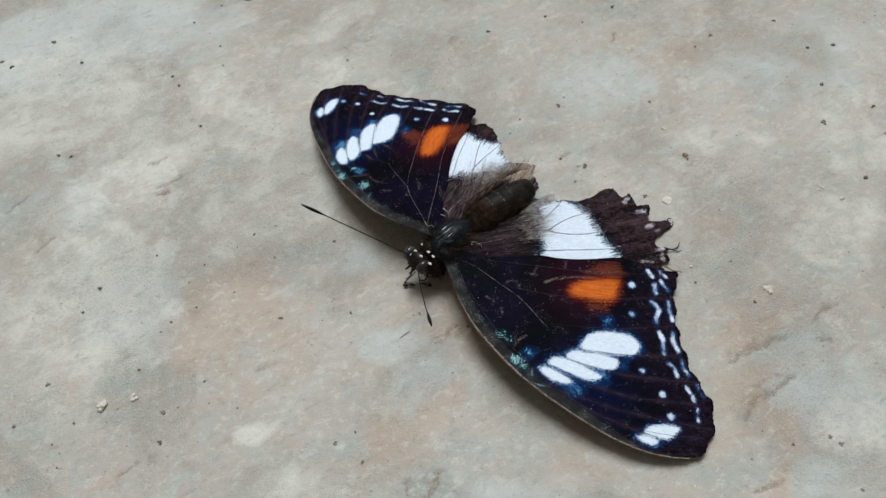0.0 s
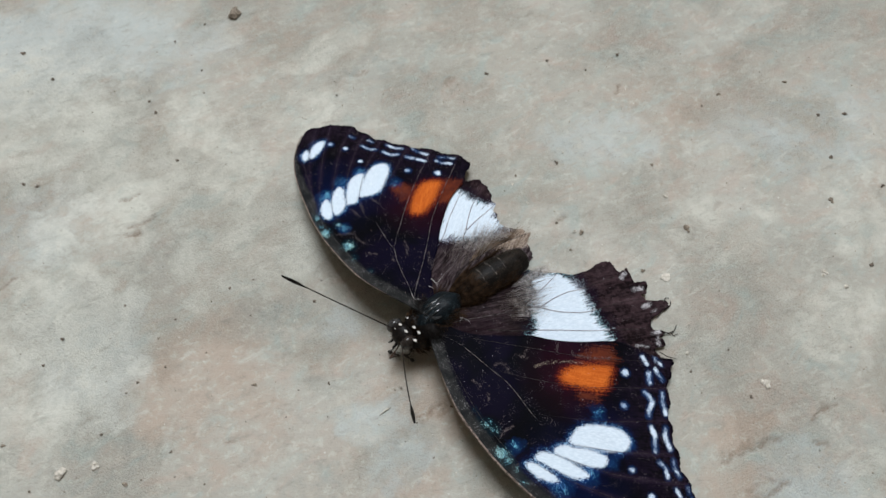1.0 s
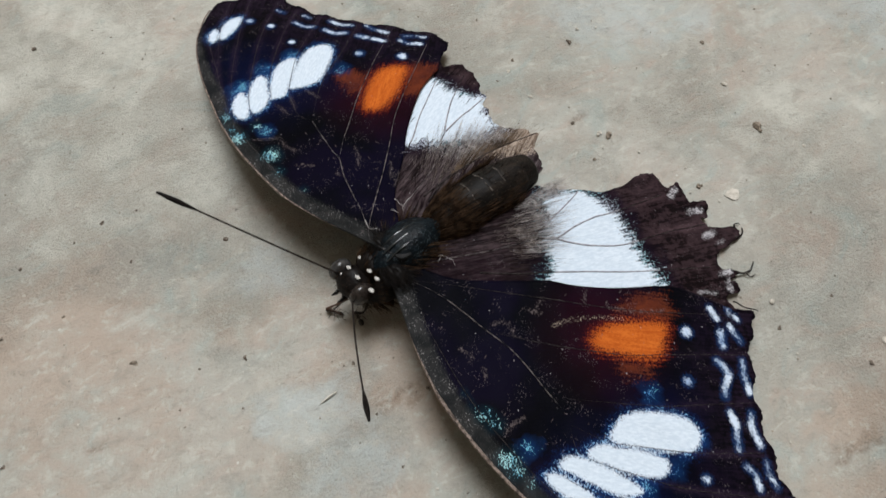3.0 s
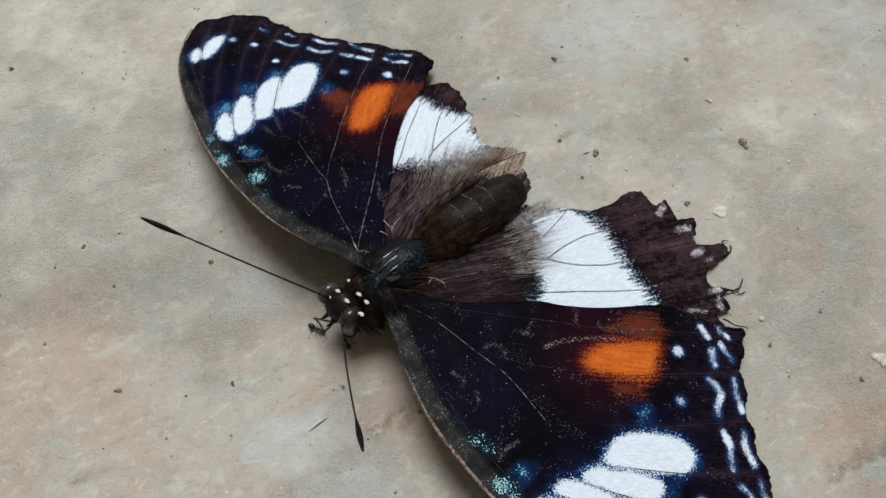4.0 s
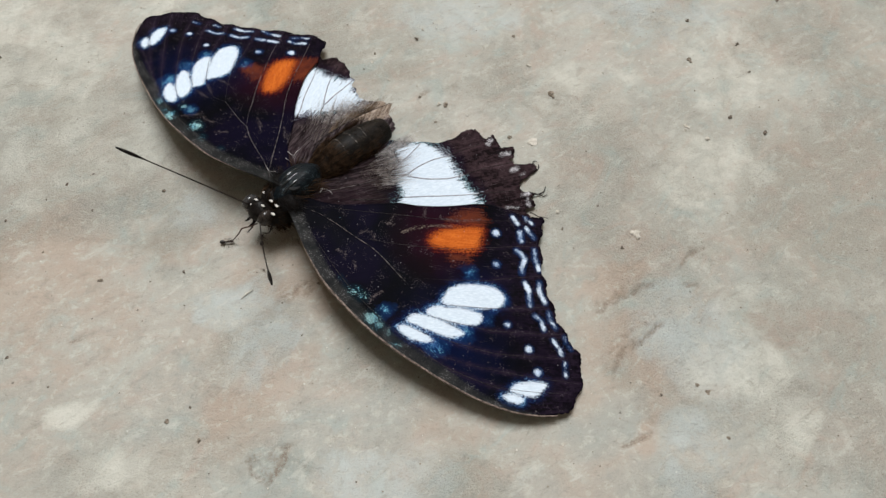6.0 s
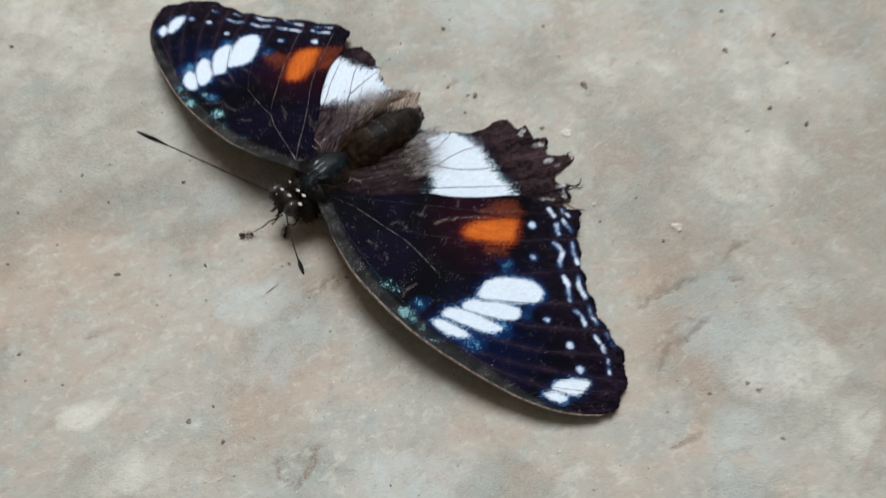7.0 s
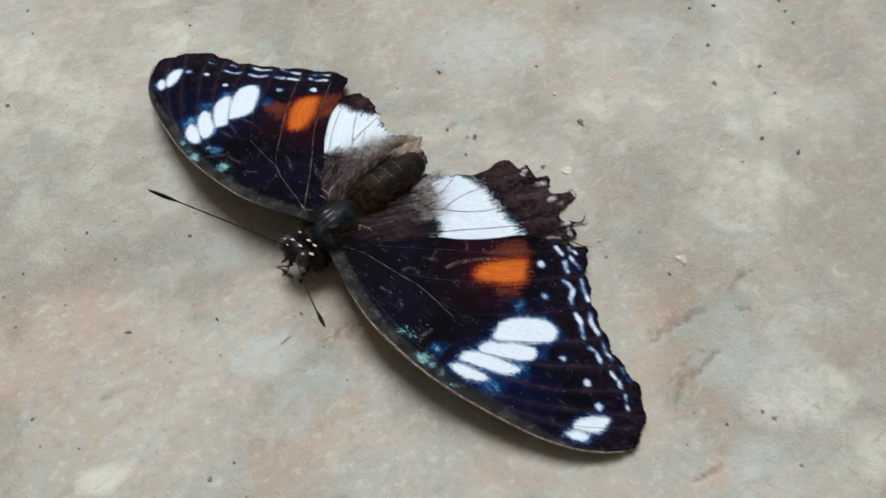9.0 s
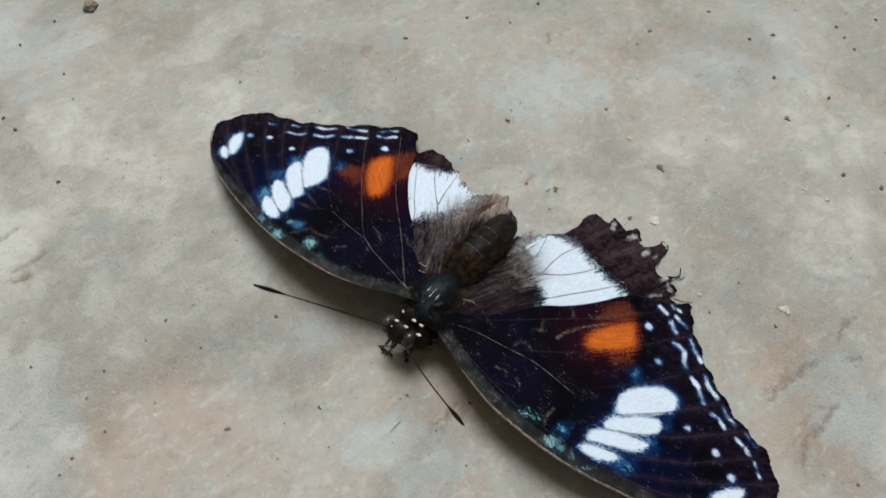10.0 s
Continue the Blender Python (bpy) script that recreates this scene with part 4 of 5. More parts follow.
WHITE_A = [(4.0, 18.1), (6.3, 20.2), (7.6, 21.1), (9.2, 21.1), (10.3, 20.7), (11.6, 20.4), (13.4, 19.5), (15.1, 18.9), (16.7, 18.4), (17.6, 18.0), (18.4, 17.0), (15.4, 12.6), (12.9, 10.8), (10.8, 9.4), (10.0, 11.2), (8.8, 12.3), (7.3, 13.4), (6.0, 15.0), (5.1, 16.2), (4.1, 16.6)]
HIND_B_EDGE = [(20.6, 18.4), (19.6, 18.2), (19.4, 19.2), (18.9, 20.2), (17.9, 20.1), (17.2, 20.4), (16.2, 20.1), (14.9, 19.9), (14.2, 19.4), (13.0, 19.4), (12.2, 18.4), (11.2, 18.5), (10.2, 18.0), (8.8, 17.9),
               (7.7, 18.8), (7.0, 20.0), (6.4, 20.3), (5.7, 19.9), (5.2, 20.4), (4.4, 19.4), (3.1, 19.2), (2.2, 18.9)]
HIND_B_IN = [(1.8, 18.2), (2.8, 16.9), (3.4, 15.5), (3.5, 13.5), (3.3, 11.5), (2.8, 9.3), (1.6, 6.0), (0.6, 4.0)]
HIND_B_FRONT = [(2.0, 2.0), (8.0, 4.8), (15.0, 10.0), (19.0, 15.0)]
WHITE_B = [(18.8, 15.6), (16.8, 16.7), (15.0, 17.2), (13.8, 18.4), (12.9, 19.2), (11.6, 18.3), (10.2, 18.0), (8.6, 18.0), (8.2, 16.4), (8.5, 14.4), (9.1, 12.0), (10.3, 10.0), (11.8, 8.2), (17.5, 13.0)]
HIND_VEINS = [[(1.4, 3.6), (2.6, 5.7), (4.9, 9.3), (6.8, 12.8), (8.0, 14.2), (8.5, 16.7), (9.2, 18.9), (10.1, 20.6), (12.3, 26.0)], [(8.0, 14.2), (9.6, 15.2), (11.1, 16.4), (13.1, 18.7), (15.1, 22.7), (17.3, 26.4)],
              [(6.4, 13.0), (6.4, 15.4), (6.4, 17.7), (6.3, 20.0)], [(5.4, 6.4), (7.9, 8.8), (9.8, 11.0), (12.2, 13.6), (14.8, 16.3), (17.0, 18.8), (20.3, 22.8)]]
HIND_VEINS_B = [[(3.4, 3.9), (4.3, 4.8), (6.1, 8.1), (7.5, 10.0), (8.7, 11.1), (10.3, 12.6), (11.5, 15.1), (12.3, 17.4), (13.0, 19.2)], [(10.3, 12.6), (12.1, 14.0), (14.1, 15.8), (15.3, 17.1), (17.2, 19.4)],
                [(10.2, 8.2), (11.7, 9.9), (13.6, 11.6), (16.0, 14.2), (18.2, 16.6)], [(3.4, 6.6), (5.0, 10.6), (6.3, 14.0), (7.4, 17.4)], [(3.8, 6.3), (4.1, 7.8), (4.5, 9.9), (4.9, 12.4), (5.3, 15.0), (5.3, 17.7), (5.2, 20.2)]]
FOLD_B = [(3.8, 6.3), (4.5, 9.9), (4.9, 12.4), (5.3, 15.0), (5.3, 17.7), (5.2, 20.2)]


def build_hindwing(flat, edge, inner, front, white, veins, lift, curl, seed, label):
    r = np.random.default_rng(seed)
    rim = spline(edge, 4)
    rim = rim + r.uniform(-0.12, 0.12, rim.shape)
    outline = np.concatenate([rim, spline(inner, 4), spline(front, 4)])

    def height(p):
        h = bend(p, lift, seed)
        if flat.side < 0:                    # the inner third is pleated and rises along the abdomen
            h = h + curl * np.exp(-((line_distance(p, FOLD_B) / 0.55) ** 2)) - 0.35 * np.clip(4.6 - p[:, 0], 0, 3)
        else:                                # slack between the veins towards the worn edge
            h = h - 0.22 * np.clip(np.min([line_distance(p, spline(z, 3)) for z in veins], 0) / 1.6, 0, 1) * np.clip((p[:, 1] - 17) / 6, 0, 1)
        return h

    def fields(p):
        turn = np.arctan2(p[:, 1] - 2, p[:, 0] + 1)
        along = np.hypot(p[:, 0] + 1, p[:, 1] - 2)
        near = np.clip(1.25 - np.min([line_distance(p, spline(z, 3)) for z in veins], 0) / 0.5, 0, 1)
        return {
            "ray": np.clip(0.75 * near + 0.9 * np.clip(value_noise(turn * 16, along * 0.10, seed + 40, 2), 0, 1), 0, 1) * np.clip((along - 12) / 6, 0.2, 1),
            "white": poly_distance(p, spline(white, 3, True)),
            "pale": dashes(p, [(23.0, 22.3, 22.4, 23.0, 0.28), (21.4, 22.9, 21.9, 23.9, 0.22), (18.2, 25.4, 18.5, 26.6, 0.32), (19.3, 25.4, 19.6, 26.4, 0.16), (15.4, 26.6, 16.0, 27.6, 0.36), (13.1, 26.7, 12.9, 27.9, 0.32), (21.0, 19.8, 22.2, 21.0, 0.10)]) if flat.side > 0 else np.full(len(p), -6.0),
            "orange": np.full(len(p), -6.0), "rust": np.full(len(p), -6.0), "blue": np.full(len(p), -6.0),
            "teal": rounds(p, [(9.4, 10.4, 0.3), (8.2, 12.0, 0.2), (6.8, 13.8, 0.1)]) if flat.side > 0 else np.full(len(p), -6.0), "costa": np.full(len(p), -6.0),
            "tan": 1.9 - np.hypot((p[:, 0] - 6.6) * 0.72, (p[:, 1] - 20.2) * 0.27) - np.clip(4.2 - p[:, 0], 0, 2) * np.clip((19.2 - p[:, 1]) * 0.22, 0, 2) if flat.side < 0 else np.full(len(p), -6.0),
            "navy": np.zeros(len(p)), "wine": np.full(len(p), 0.4), "brown": 0.9 - (0.55 if flat.side > 0 else 0.0) * np.clip((0.98 - turn) / 0.25, 0, 1) * np.clip((17 - along) / 4, 0, 1), "scuff": np.full(len(p), -6.0),
            "silk": np.clip(1.25 - p[:, 0] / (12.0 if flat.side < 0 else 8.0), 0, 1) * np.clip((p[:, 1] - 3) / 5, 0, 1) * (1.0 if flat.side < 0 else 0.3),
        }

    ob = part("hindwing", wing_mesh("hindwing", outline, fields, height, flat, WING_HIND[flat.side]), butterfly, label, TO_BODY @ flat.m)
    for vein in veins:
        q = spline(vein, 6)
        q = q[poly_distance(q, outline) > 0.1]
        path = np.c_[q[:, 0], flat.side * q[:, 1], height(q) + 0.02]
        bare = q[:, 1] < 12.8                # rubbed pale as far as the white patch
        if vein is veins[0]:
            part("vein", mesh_of("vein", *tube(path[bare], np.linspace(0.03, 0.06, bare.sum()), 5), VEIN), ob)
            path = path[~bare]
            q = q[~bare]
        on_white = poly_distance(q, spline(white, 3, True)) > 0
        for stretch, material, wide in ((on_white, VEIN_GREY, 1.35), (~on_white, VEIN_DARK, 1.0)):
            for piece in np.split(np.arange(len(q)), np.flatnonzero(np.diff(stretch.astype(int))) + 1):
                if len(piece) > 2 and stretch[piece[0]]:
                    piece = piece if piece[-1] == len(q) - 1 else np.r_[piece, piece[-1] + 1]
                    part("vein", mesh_of("vein", *tube(path[piece], wide * np.interp(piece, (0, len(q)), (0.07, 0.035)), 5), material), ob)
    return ob, height


def hairs(starts, ways, lengths, radius, seed):
    """Fine tapering hairs, each bowed a little."""
    r, out = np.random.default_rng(seed), []
    for s, w, n in zip(starts, ways, lengths):
        w = np.array(w, float) / np.linalg.norm(w)
        sag = r.normal(0, 0.06, 3) * n
        path = [s, s + w * n * 0.5 + sag * 0.35, s + w * n + sag]
        out.append(tube(path, [radius, radius * 0.8, radius * 0.25], 3))
    return joined(out)


hind_a, height_a = build_hindwing(PLANE_A, HIND_A_EDGE, HIND_A_IN, HIND_A_FRONT, WHITE_A, HIND_VEINS, -0.25, 0.4, 21, "brown hindwing with white patch and ragged edge")
hind_b, height_b = build_hindwing(PLANE_B, HIND_B_EDGE, HIND_B_IN, HIND_B_FRONT, WHITE_B, HIND_VEINS_B, -0.25, 0.7, 22, "brown hindwing with white patch, folded beside the abdomen")


def filament(ob, flat, height, line, r0, name="tatter", material=None, label="dark tattered shred at the wing's edge"):
    q = spline(line, 5)
    path = np.c_[q[:, 0], flat.side * q[:, 1], height(q) - 0.03 + 0.10 * np.sin(np.arange(len(q)))]
    part(name, mesh_of(name, *tube(path, np.linspace(r0, r0 * 0.45, len(q)), 5), material or VEIN_DARK), ob, label)


for line, r0 in (([(22.4, 24.3), (23.0, 24.9), (23.3, 25.7), (23.0, 26.6)], 0.12), ([(20.3, 27.6), (20.6, 28.4), (20.2, 29.1)], 0.11),
                 ([(19.6, 28.4), (19.4, 29.0), (19.8, 29.3)], 0.09), ([(23.8, 21.4), (25.0, 21.8), (26.1, 22.4)], 0.09)):
    filament(hind_a, PLANE_A, height_a, line, r0)
filament(hind_a, PLANE_A, height_a, [(23.0, 24.9), (23.7, 25.1), (23.9, 25.7)], 0.07)
over = lambda p: np.full(len(p), 0.40)
for ob, flat, line in ((fore_b, PLANE_B, [(4.6, 3.7), (3.8, 3.9), (3.4, 4.0)]), (fore_b, PLANE_B, [(3.1, 3.7), (3.6, 4.1), (4.1, 5.3)]), (fore_b, PLANE_B, [(3.8, 0.2), (2.7, 0.1), (2.2, 0.7)]), (fore_b, PLANE_B, [(3.6, 2.8), (3.0, 3.2)]),
                       (fore_a, PLANE_A, [(1.8, 4.6), (2.7, 5.2), (3.5, 5.0)]), (fore_a, PLANE_A, [(2.2, 4.2), (2.0, 5.0)])):
    filament(ob, flat, over, line, 0.035, "fibre", FIBRE, "loose whitish fibre at the wing root")


def wing_hair(ob, flat, height, zone, n, seed, material, label):
    r = np.random.default_rng(seed)
    a, b, c, d = [np.array(q, float) for q in zone]
    s, t = r.uniform(0, 1, (n, 1)), r.uniform(0, 1, (n, 1))
    q = (a * (1 - s) + b * s) * (1 - t) + (d * (1 - s) + c * s) * t
    way = q - (-1, 2)
    way /= np.linalg.norm(way, axis=1, keepdims=True)
    start = np.c_[q[:, 0], flat.side * q[:, 1], height(q) + 0.03]
    ways = np.c_[way[:, 0], flat.side * way[:, 1], r.uniform(-0.03, 0.025, n)] + r.normal(0, 0.022, (n, 3))
    part("hair", mesh_of("hair", *hairs(start, ways, r.uniform(1.4, 4.6, n), 0.012, seed), material), ob, label, kind="stuff")


wing_hair(hind_a, PLANE_A, height_a, [(3.4, 10), (7.0, 10.0), (6.6, 13.0), (3.6, 17)], 240, 31, HAIR_TAN, "fine pale hair")
wing_hair(hind_a, PLANE_A, height_a, [(1, 5), (7.5, 7), (8.4, 11.5), (3.0, 15)], 260, 32, HAIR_DARK, "dark brown hair")
wing_hair(hind_b, PLANE_B, height_b, [(2.8, 8), (9.2, 7.6), (7.4, 12), (4.8, 16)], 340, 33, HAIR_TAN, "fine pale hair")
wing_hair(hind_b, PLANE_B, height_b, [(1, 5), (6, 6), (8.6, 9), (3, 13)], 160, 34, HAIR_DARK, "dark brown hair")
wing_hair(hind_b, PLANE_B, height_b, [(5.4, 12), (9.4, 9.4), (8.2, 14), (6.2, 17.5)], 620, 35, FIBRE, "silvery hair beside the white patch")
wing_hair(hind_a, PLANE_A, height_a, [(3.6, 13), (7.2, 10.4), (7.6, 12.4), (4.4, 17)], 260, 36, FIBRE, "silvery hair beside the white patch")
wing_hair(hind_a, PLANE_A, height_a, [(3.0, 13.5), (4.4, 14.5), (4.8, 18.2), (3.4, 18.0)], 220, 37, FIBRE, "pale hair along the wing's inner margin")
wing_hair(hind_b, PLANE_B, height_b, [(3.2, 9), (5.2, 10), (6.2, 17), (4.0, 18.5)], 560, 38, GOLD_HAIR, "golden-brown hair along the fold")

# body: head towards -x -y, tail towards +x +y
TAILWARD = Vector((0.842, 0.539, 0))
ACROSS = Vector((-0.539, 0.842, 0))


def bead(me_name, centre, along, rx, ry, rz, material, parent_name, seed=1, rough=0.06, label="", parent=None, rings=16, sides=24):
    m = TO_BODY @ frame_of(centre, along, (0, 0, 1))
    return part(parent_name, mesh_of(me_name, *lump(rx, ry, rz, rough, seed, rings, sides), material), parent or butterfly, label, m)


def build_body():
    thorax = bead("thorax", (-6.2, -0.4, 5.9), (0.842, 0.539, 0.02), 3.7, 2.25, 2.4, THORAX, "thorax", 2, 0.10, "dark blue-green glossy thorax")
    # fur round the thorax, in the thorax's own space
    r = np.random.default_rng(41)
    n = 900
    d = r.normal(size=(n, 3))
    d /= np.linalg.norm(d, axis=1, keepdims=True)
    d = d[((np.abs(d[:, 1]) > 0.72) | (d[:, 0] > 0.80)) & (d[:, 2] < 0.55)]
    start = d * (3.5, 2.2, 2.3)
    ways = d * (0.4, 1.0, 0.5) + (0.9, 0, 0.05)
    part("fur", mesh_of("fur", *hairs(start, ways, r.uniform(0.8, 2.0, len(d)), 0.04, 42), BROWN_FUR), thorax, "brown fur at the wing roots", kind="stuff")
    for (x, y, z), way in (((-7.4, -2.9, 6.5), (0.55, -0.75, -0.1)), ((-8.0, -0.3, 7.0), (-0.35, 0.85, -0.1))):
        m = TO_BODY @ frame_of((x, y, z), way, (0, 0, 1))
        lobe = part("wing_root", mesh_of("wing_root", *lump(1.7, 1.05, 0.75, 0.25, x, 10, 16), BLACK), butterfly, "dark brown furry lobe at the wing root", m)
        e = r.normal(size=(380, 3))
        e /= np.linalg.norm(e, axis=1, keepdims=True)
        e[:, 2] = np.abs(e[:, 2])
        part("fur", mesh_of("fur", *hairs(e * (1.65, 1.0, 0.7), e * (0.5, 0.5, 0.3) + (0.9, 0, 0.0), r.uniform(0.5, 1.5, 380), 0.022, 48), BLACK), lobe, "dark fur", kind="stuff")
    lines = []
    for off in (-0.75, -0.05, 0.6):
        x = np.linspace(-2.4 + 0.4 * off, 1.2 + off, 9)
        lines.append(tube(np.c_[x, off + 0 * x, 2.36 * np.sqrt(np.clip(1 - (x / 3.6) ** 2 - (off / 2.3) ** 2, 0.05, 1)) - 0.04], (0.13 + 0.04 * np.sin(x * 3 + off * 5)) * np.sin(np.linspace(0.25, 2.9, 9)), 7))
    part("ridge", mesh_of("ridge", *joined(lines), GLOSS), thorax, "glossy ridges along the thorax")
    # abdomen of tapering rings
    steps, sides = 84, 28
    t = np.linspace(0, 1, steps)
    radius = 2.30 * np.sqrt(np.clip(1 - (np.abs(t - 0.55) / 0.60) ** 2.1, 0.01, 1)) * (1 + 0.030 * (np.mod(t * 7.0, 1.0) ** 2 - 0.4))
    path = np.c_[t * 12.5, 0 * t, -1.2 * t + 0.5 * np.sin(t * 3)]
    abdomen = part("abdomen", mesh_of("abdomen", *tube(path, radius, sides), ABDOMEN), butterfly, "dark brown ringed abdomen",
                   TO_BODY @ frame_of((-4.25, 1.2, 5.0), (0.848, 0.530, 0), (0, 0, 1)))
    n = 70
    a, s = r.uniform(0.2, np.pi - 0.2, n), r.uniform(0.05, 0.95, n)
    rad = np.interp(s, t, radius)
    start = np.c_[s * 12.5, rad * np.cos(a), np.interp(s, t, path[:, 2]) + rad * np.sin(a)]
    ways = np.c_[np.ones(n), 0.4 * np.cos(a), 0.35 * np.sin(a)]
    part("hair", mesh_of("hair", *hairs(start, ways, r.uniform(0.5, 1.3, n), 0.03, 43), HAIR_DARK), abdomen, "short brown hair", kind="stuff")
    n = 900
    a, q = r.uniform(-0.2, np.pi + 0.2, n), r.uniform(-0.04, 0.30, n)
    rad = np.interp(q, t, radius) + 0.35
    start = np.c_[q * 12.5, rad * np.cos(a), np.interp(q, t, path[:, 2]) + rad * np.sin(a)]
    part("fur", mesh_of("fur", *hairs(start, np.c_[np.ones(n), 0.35 * np.cos(a), 0.15 * np.sin(a)], r.uniform(0.8, 2.2, n), 0.03, 44), BROWN_FUR), abdomen, "soft brown fur", kind="stuff")
    n = 620
    q = r.uniform(0.0, 0.72, n)
    a = np.where(r.uniform(size=n) < 0.6, r.uniform(-0.3, 0.75, n), np.pi + r.uniform(-0.75, 0.3, n))
    rad = np.interp(q, t, radius) + 0.12
    start = np.c_[q * 12.5, rad * np.cos(a), np.interp(q, t, path[:, 2]) + rad * np.sin(a)]
    part("fur", mesh_of("fur", *hairs(start, np.c_[np.ones(n), 0.10 * np.cos(a), 0.12 * np.sin(a)], r.uniform(1.2, 3.2, n), 0.022, 45), BROWN_FUR), abdomen, "long brown hair along the sides", kind="stuff")
    for at, lo, hi in ((0.42, 0.24, 0.50), (0.42, 0.56, 0.70), (0.56, 0.20, 0.46), (0.56, 0.52, 0.66), (0.70, 0.22, 0.64), (0.84, 0.30, 0.72)):
        a = np.linspace(lo * np.pi, hi * np.pi, 12)
        rr = np.interp(at, t, radius) - 0.012
        x0, z0 = at * 12.5, np.interp(at, t, path[:, 2])
        wave = 0.10 * value_noise(a * 3 + at * 50, a * 0, 8, 2)
        part("ring", mesh_of("ring", *tube(np.c_[x0 + wave * 2, rr * np.cos(a), z0 + rr * np.sin(a)], 0.028 + 0.035 * np.abs(np.sin(a * 21 + at * 40)), 5), RING_GREY), abdomen)
    # head
    head = bead("head", (-11.1, -2.8, 5.2), (0.842, 0.539, 0), 1.5, 1.7, 1.4, BLACK, "head", 5, 0.10, "black head with white dots")
    eyes = ((-12.2, -1.5, 5.4, EYE_GREY), (-10.5, -4.2, 5.5, EYE_BROWN))
    inv = (TO_BODY @ frame_of((-11.1, -2.8, 5.2), (0.842, 0.539, 0), (0, 0, 1))).inverted() @ TO_BODY
    for x, y, z, mat in eyes:
        part("eye", mesh_of("eye", *lump(1.15, 0.85, 1.15, 0.0, 1, 14, 20), mat), head, "large rounded eye", inv @ frame_of((x, y, z), (0.842, 0.539, 0), (0, 0, 1)))
    for x, y, z, s in ((-11.3, -2.0, 6.5, 0.28), (-10.6, -3.1, 6.65, 0.28), (-10.2, -1.2, 6.6, 0.28), (-9.5, -2.7, 6.8, 0.27), (-8.9, -3.5, 6.7, 0.28), (-9.5, -4.4, 6.4, 0.30), (-12.0, -2.4, 6.3, 0.18), (-12.7, -2.5, 4.9, 0.2)):
        part("white_dot", mesh_of("white_dot", *lump(s * 1.05, s * 0.62, s * 0.4, 0.5, x, 6, 10), DOT_WHITE), head, "white tuft of scales", inv @ frame_of((x, y, z), (0.7, -0.7, 0), (0, 0, 1)))
    n = 160
    d = r.normal(size=(n, 3))
    d /= np.linalg.norm(d, axis=1, keepdims=True)
    d[:, 2] = np.abs(d[:, 2])
    part("bristle", mesh_of("bristle", *hairs(d * (1.45, 1.65, 1.35), d + (-0.3, 0, 0.3), r.uniform(0.25, 0.6, n), 0.022, 47), BROWN_FUR), head, "short dark bristles on the head", kind="stuff")
    for off in (-0.45, 0.45):
        root = Vector((-12.2, -3.4, 4.6)) + off * ACROSS
        path = [root, root + Vector((-0.45, -0.3, -0.2)), root + Vector((-0.8, -0.5, -0.1))]
        v, f = tube([tuple(p) for p in path], [0.20, 0.17, 0.06], 7)
        part("palp", mesh_of("palp", v, f, BLACK), head, "", inv)
    chest = bead("chest", (-8.3, -2.3, 3.9), (0.842, 0.539, 0.15), 3.0, 2.1, 2.0, BLACK, "chest", 9, 0.25, "dark furry underside of the thorax")
    n = 700
    d = r.normal(size=(n, 3))
    d /= np.linalg.norm(d, axis=1, keepdims=True)
    part("fur", mesh_of("fur", *hairs(d * (2.9, 2.0, 1.9), d * 0.6 + (0.5, 0, -0.2), r.uniform(0.5, 1.3, n), 0.03, 49), BROWN_FUR), chest, "brown fur", kind="stuff")
    for x, y, z, way in ((-9.2, -3.8, 3.6, (-0.1, -0.9, -0.45)), (-8.2, -3.9, 3.4, (0.25, -0.9, -0.45))):
        v, f = lump(0.9, 0.34, 0.32, 0.2, x, 8, 10)
        part("leg_base", mesh_of("leg_base", v, f, BROWN_FUR), chest, "", (TO_BODY @ frame_of((-8.3, -2.3, 3.9), (0.842, 0.539, 0.15), (0, 0, 1))).inverted() @ TO_BODY @ frame_of((x, y, z), way, (0, 0, 1)))
    neck = bead("collar", (-9.4, -1.6, 5.6), (0.842, 0.539, 0), 1.3, 1.55, 1.35, BLACK, "collar", 7, 0.15)
    n = 260
    d = r.normal(size=(n, 3))
    d /= np.linalg.norm(d, axis=1, keepdims=True)
    d[:, 2] = np.abs(d[:, 2])
    part("fur", mesh_of("fur", *hairs(d * (1.3, 1.55, 1.3), d * 0.5 + (0.8, 0, 0.1), r.uniform(0.5, 1.2, n), 0.028, 46), BROWN_FUR), neck, "brown fur behind the head", kind="stuff")
    return thorax, head


thorax, head = build_body()


def antenna(root, tip, sag):
    root, tip = np.array(root, float), np.array(tip, float)
    t = np.linspace(0, 1, 26)[:, None]
    path = root + (tip - root) * t + np.array(sag) * np.sin(np.pi * t)
    stem = path[:23]
    ob = part("antenna", mesh_of("antenna", *tube(stem, np.linspace(0.090, 0.075, 23) * (1 + 0.08 * np.cos(np.arange(23) * np.pi)), 7), FEELER), butterfly, "thin black clubbed antenna", TO_BODY)
    c = np.linspace(0.80, 1.0, 12)[:, None]
    club = root + (tip - root) * c + np.array(sag) * np.sin(np.pi * c)
    rad = 0.075 + 0.155 * np.sin(np.pi * np.linspace(0.02, 0.93, 12)) ** 1.3
    part("club", mesh_of("club", *tube(club, rad, 9), BLACK), ob, "black club at the antenna's end")
    return ob


antenna((-12.3, -2.3, 6.2), (-25.2, 2.0, 15.8), (0.3, -0.3, 0.2))
antenna((-11.35, -4.1, 5.1), (-9.6, -18.2, 14.3), (-0.25, 0.2, -0.2))


def walking_leg(points):
    q = spline(points, 5)
    part("leg", mesh_of("leg", *tube(q, np.linspace(0.32, 0.12, len(q)), 6), BLACK), butterfly, "", TO_BODY)


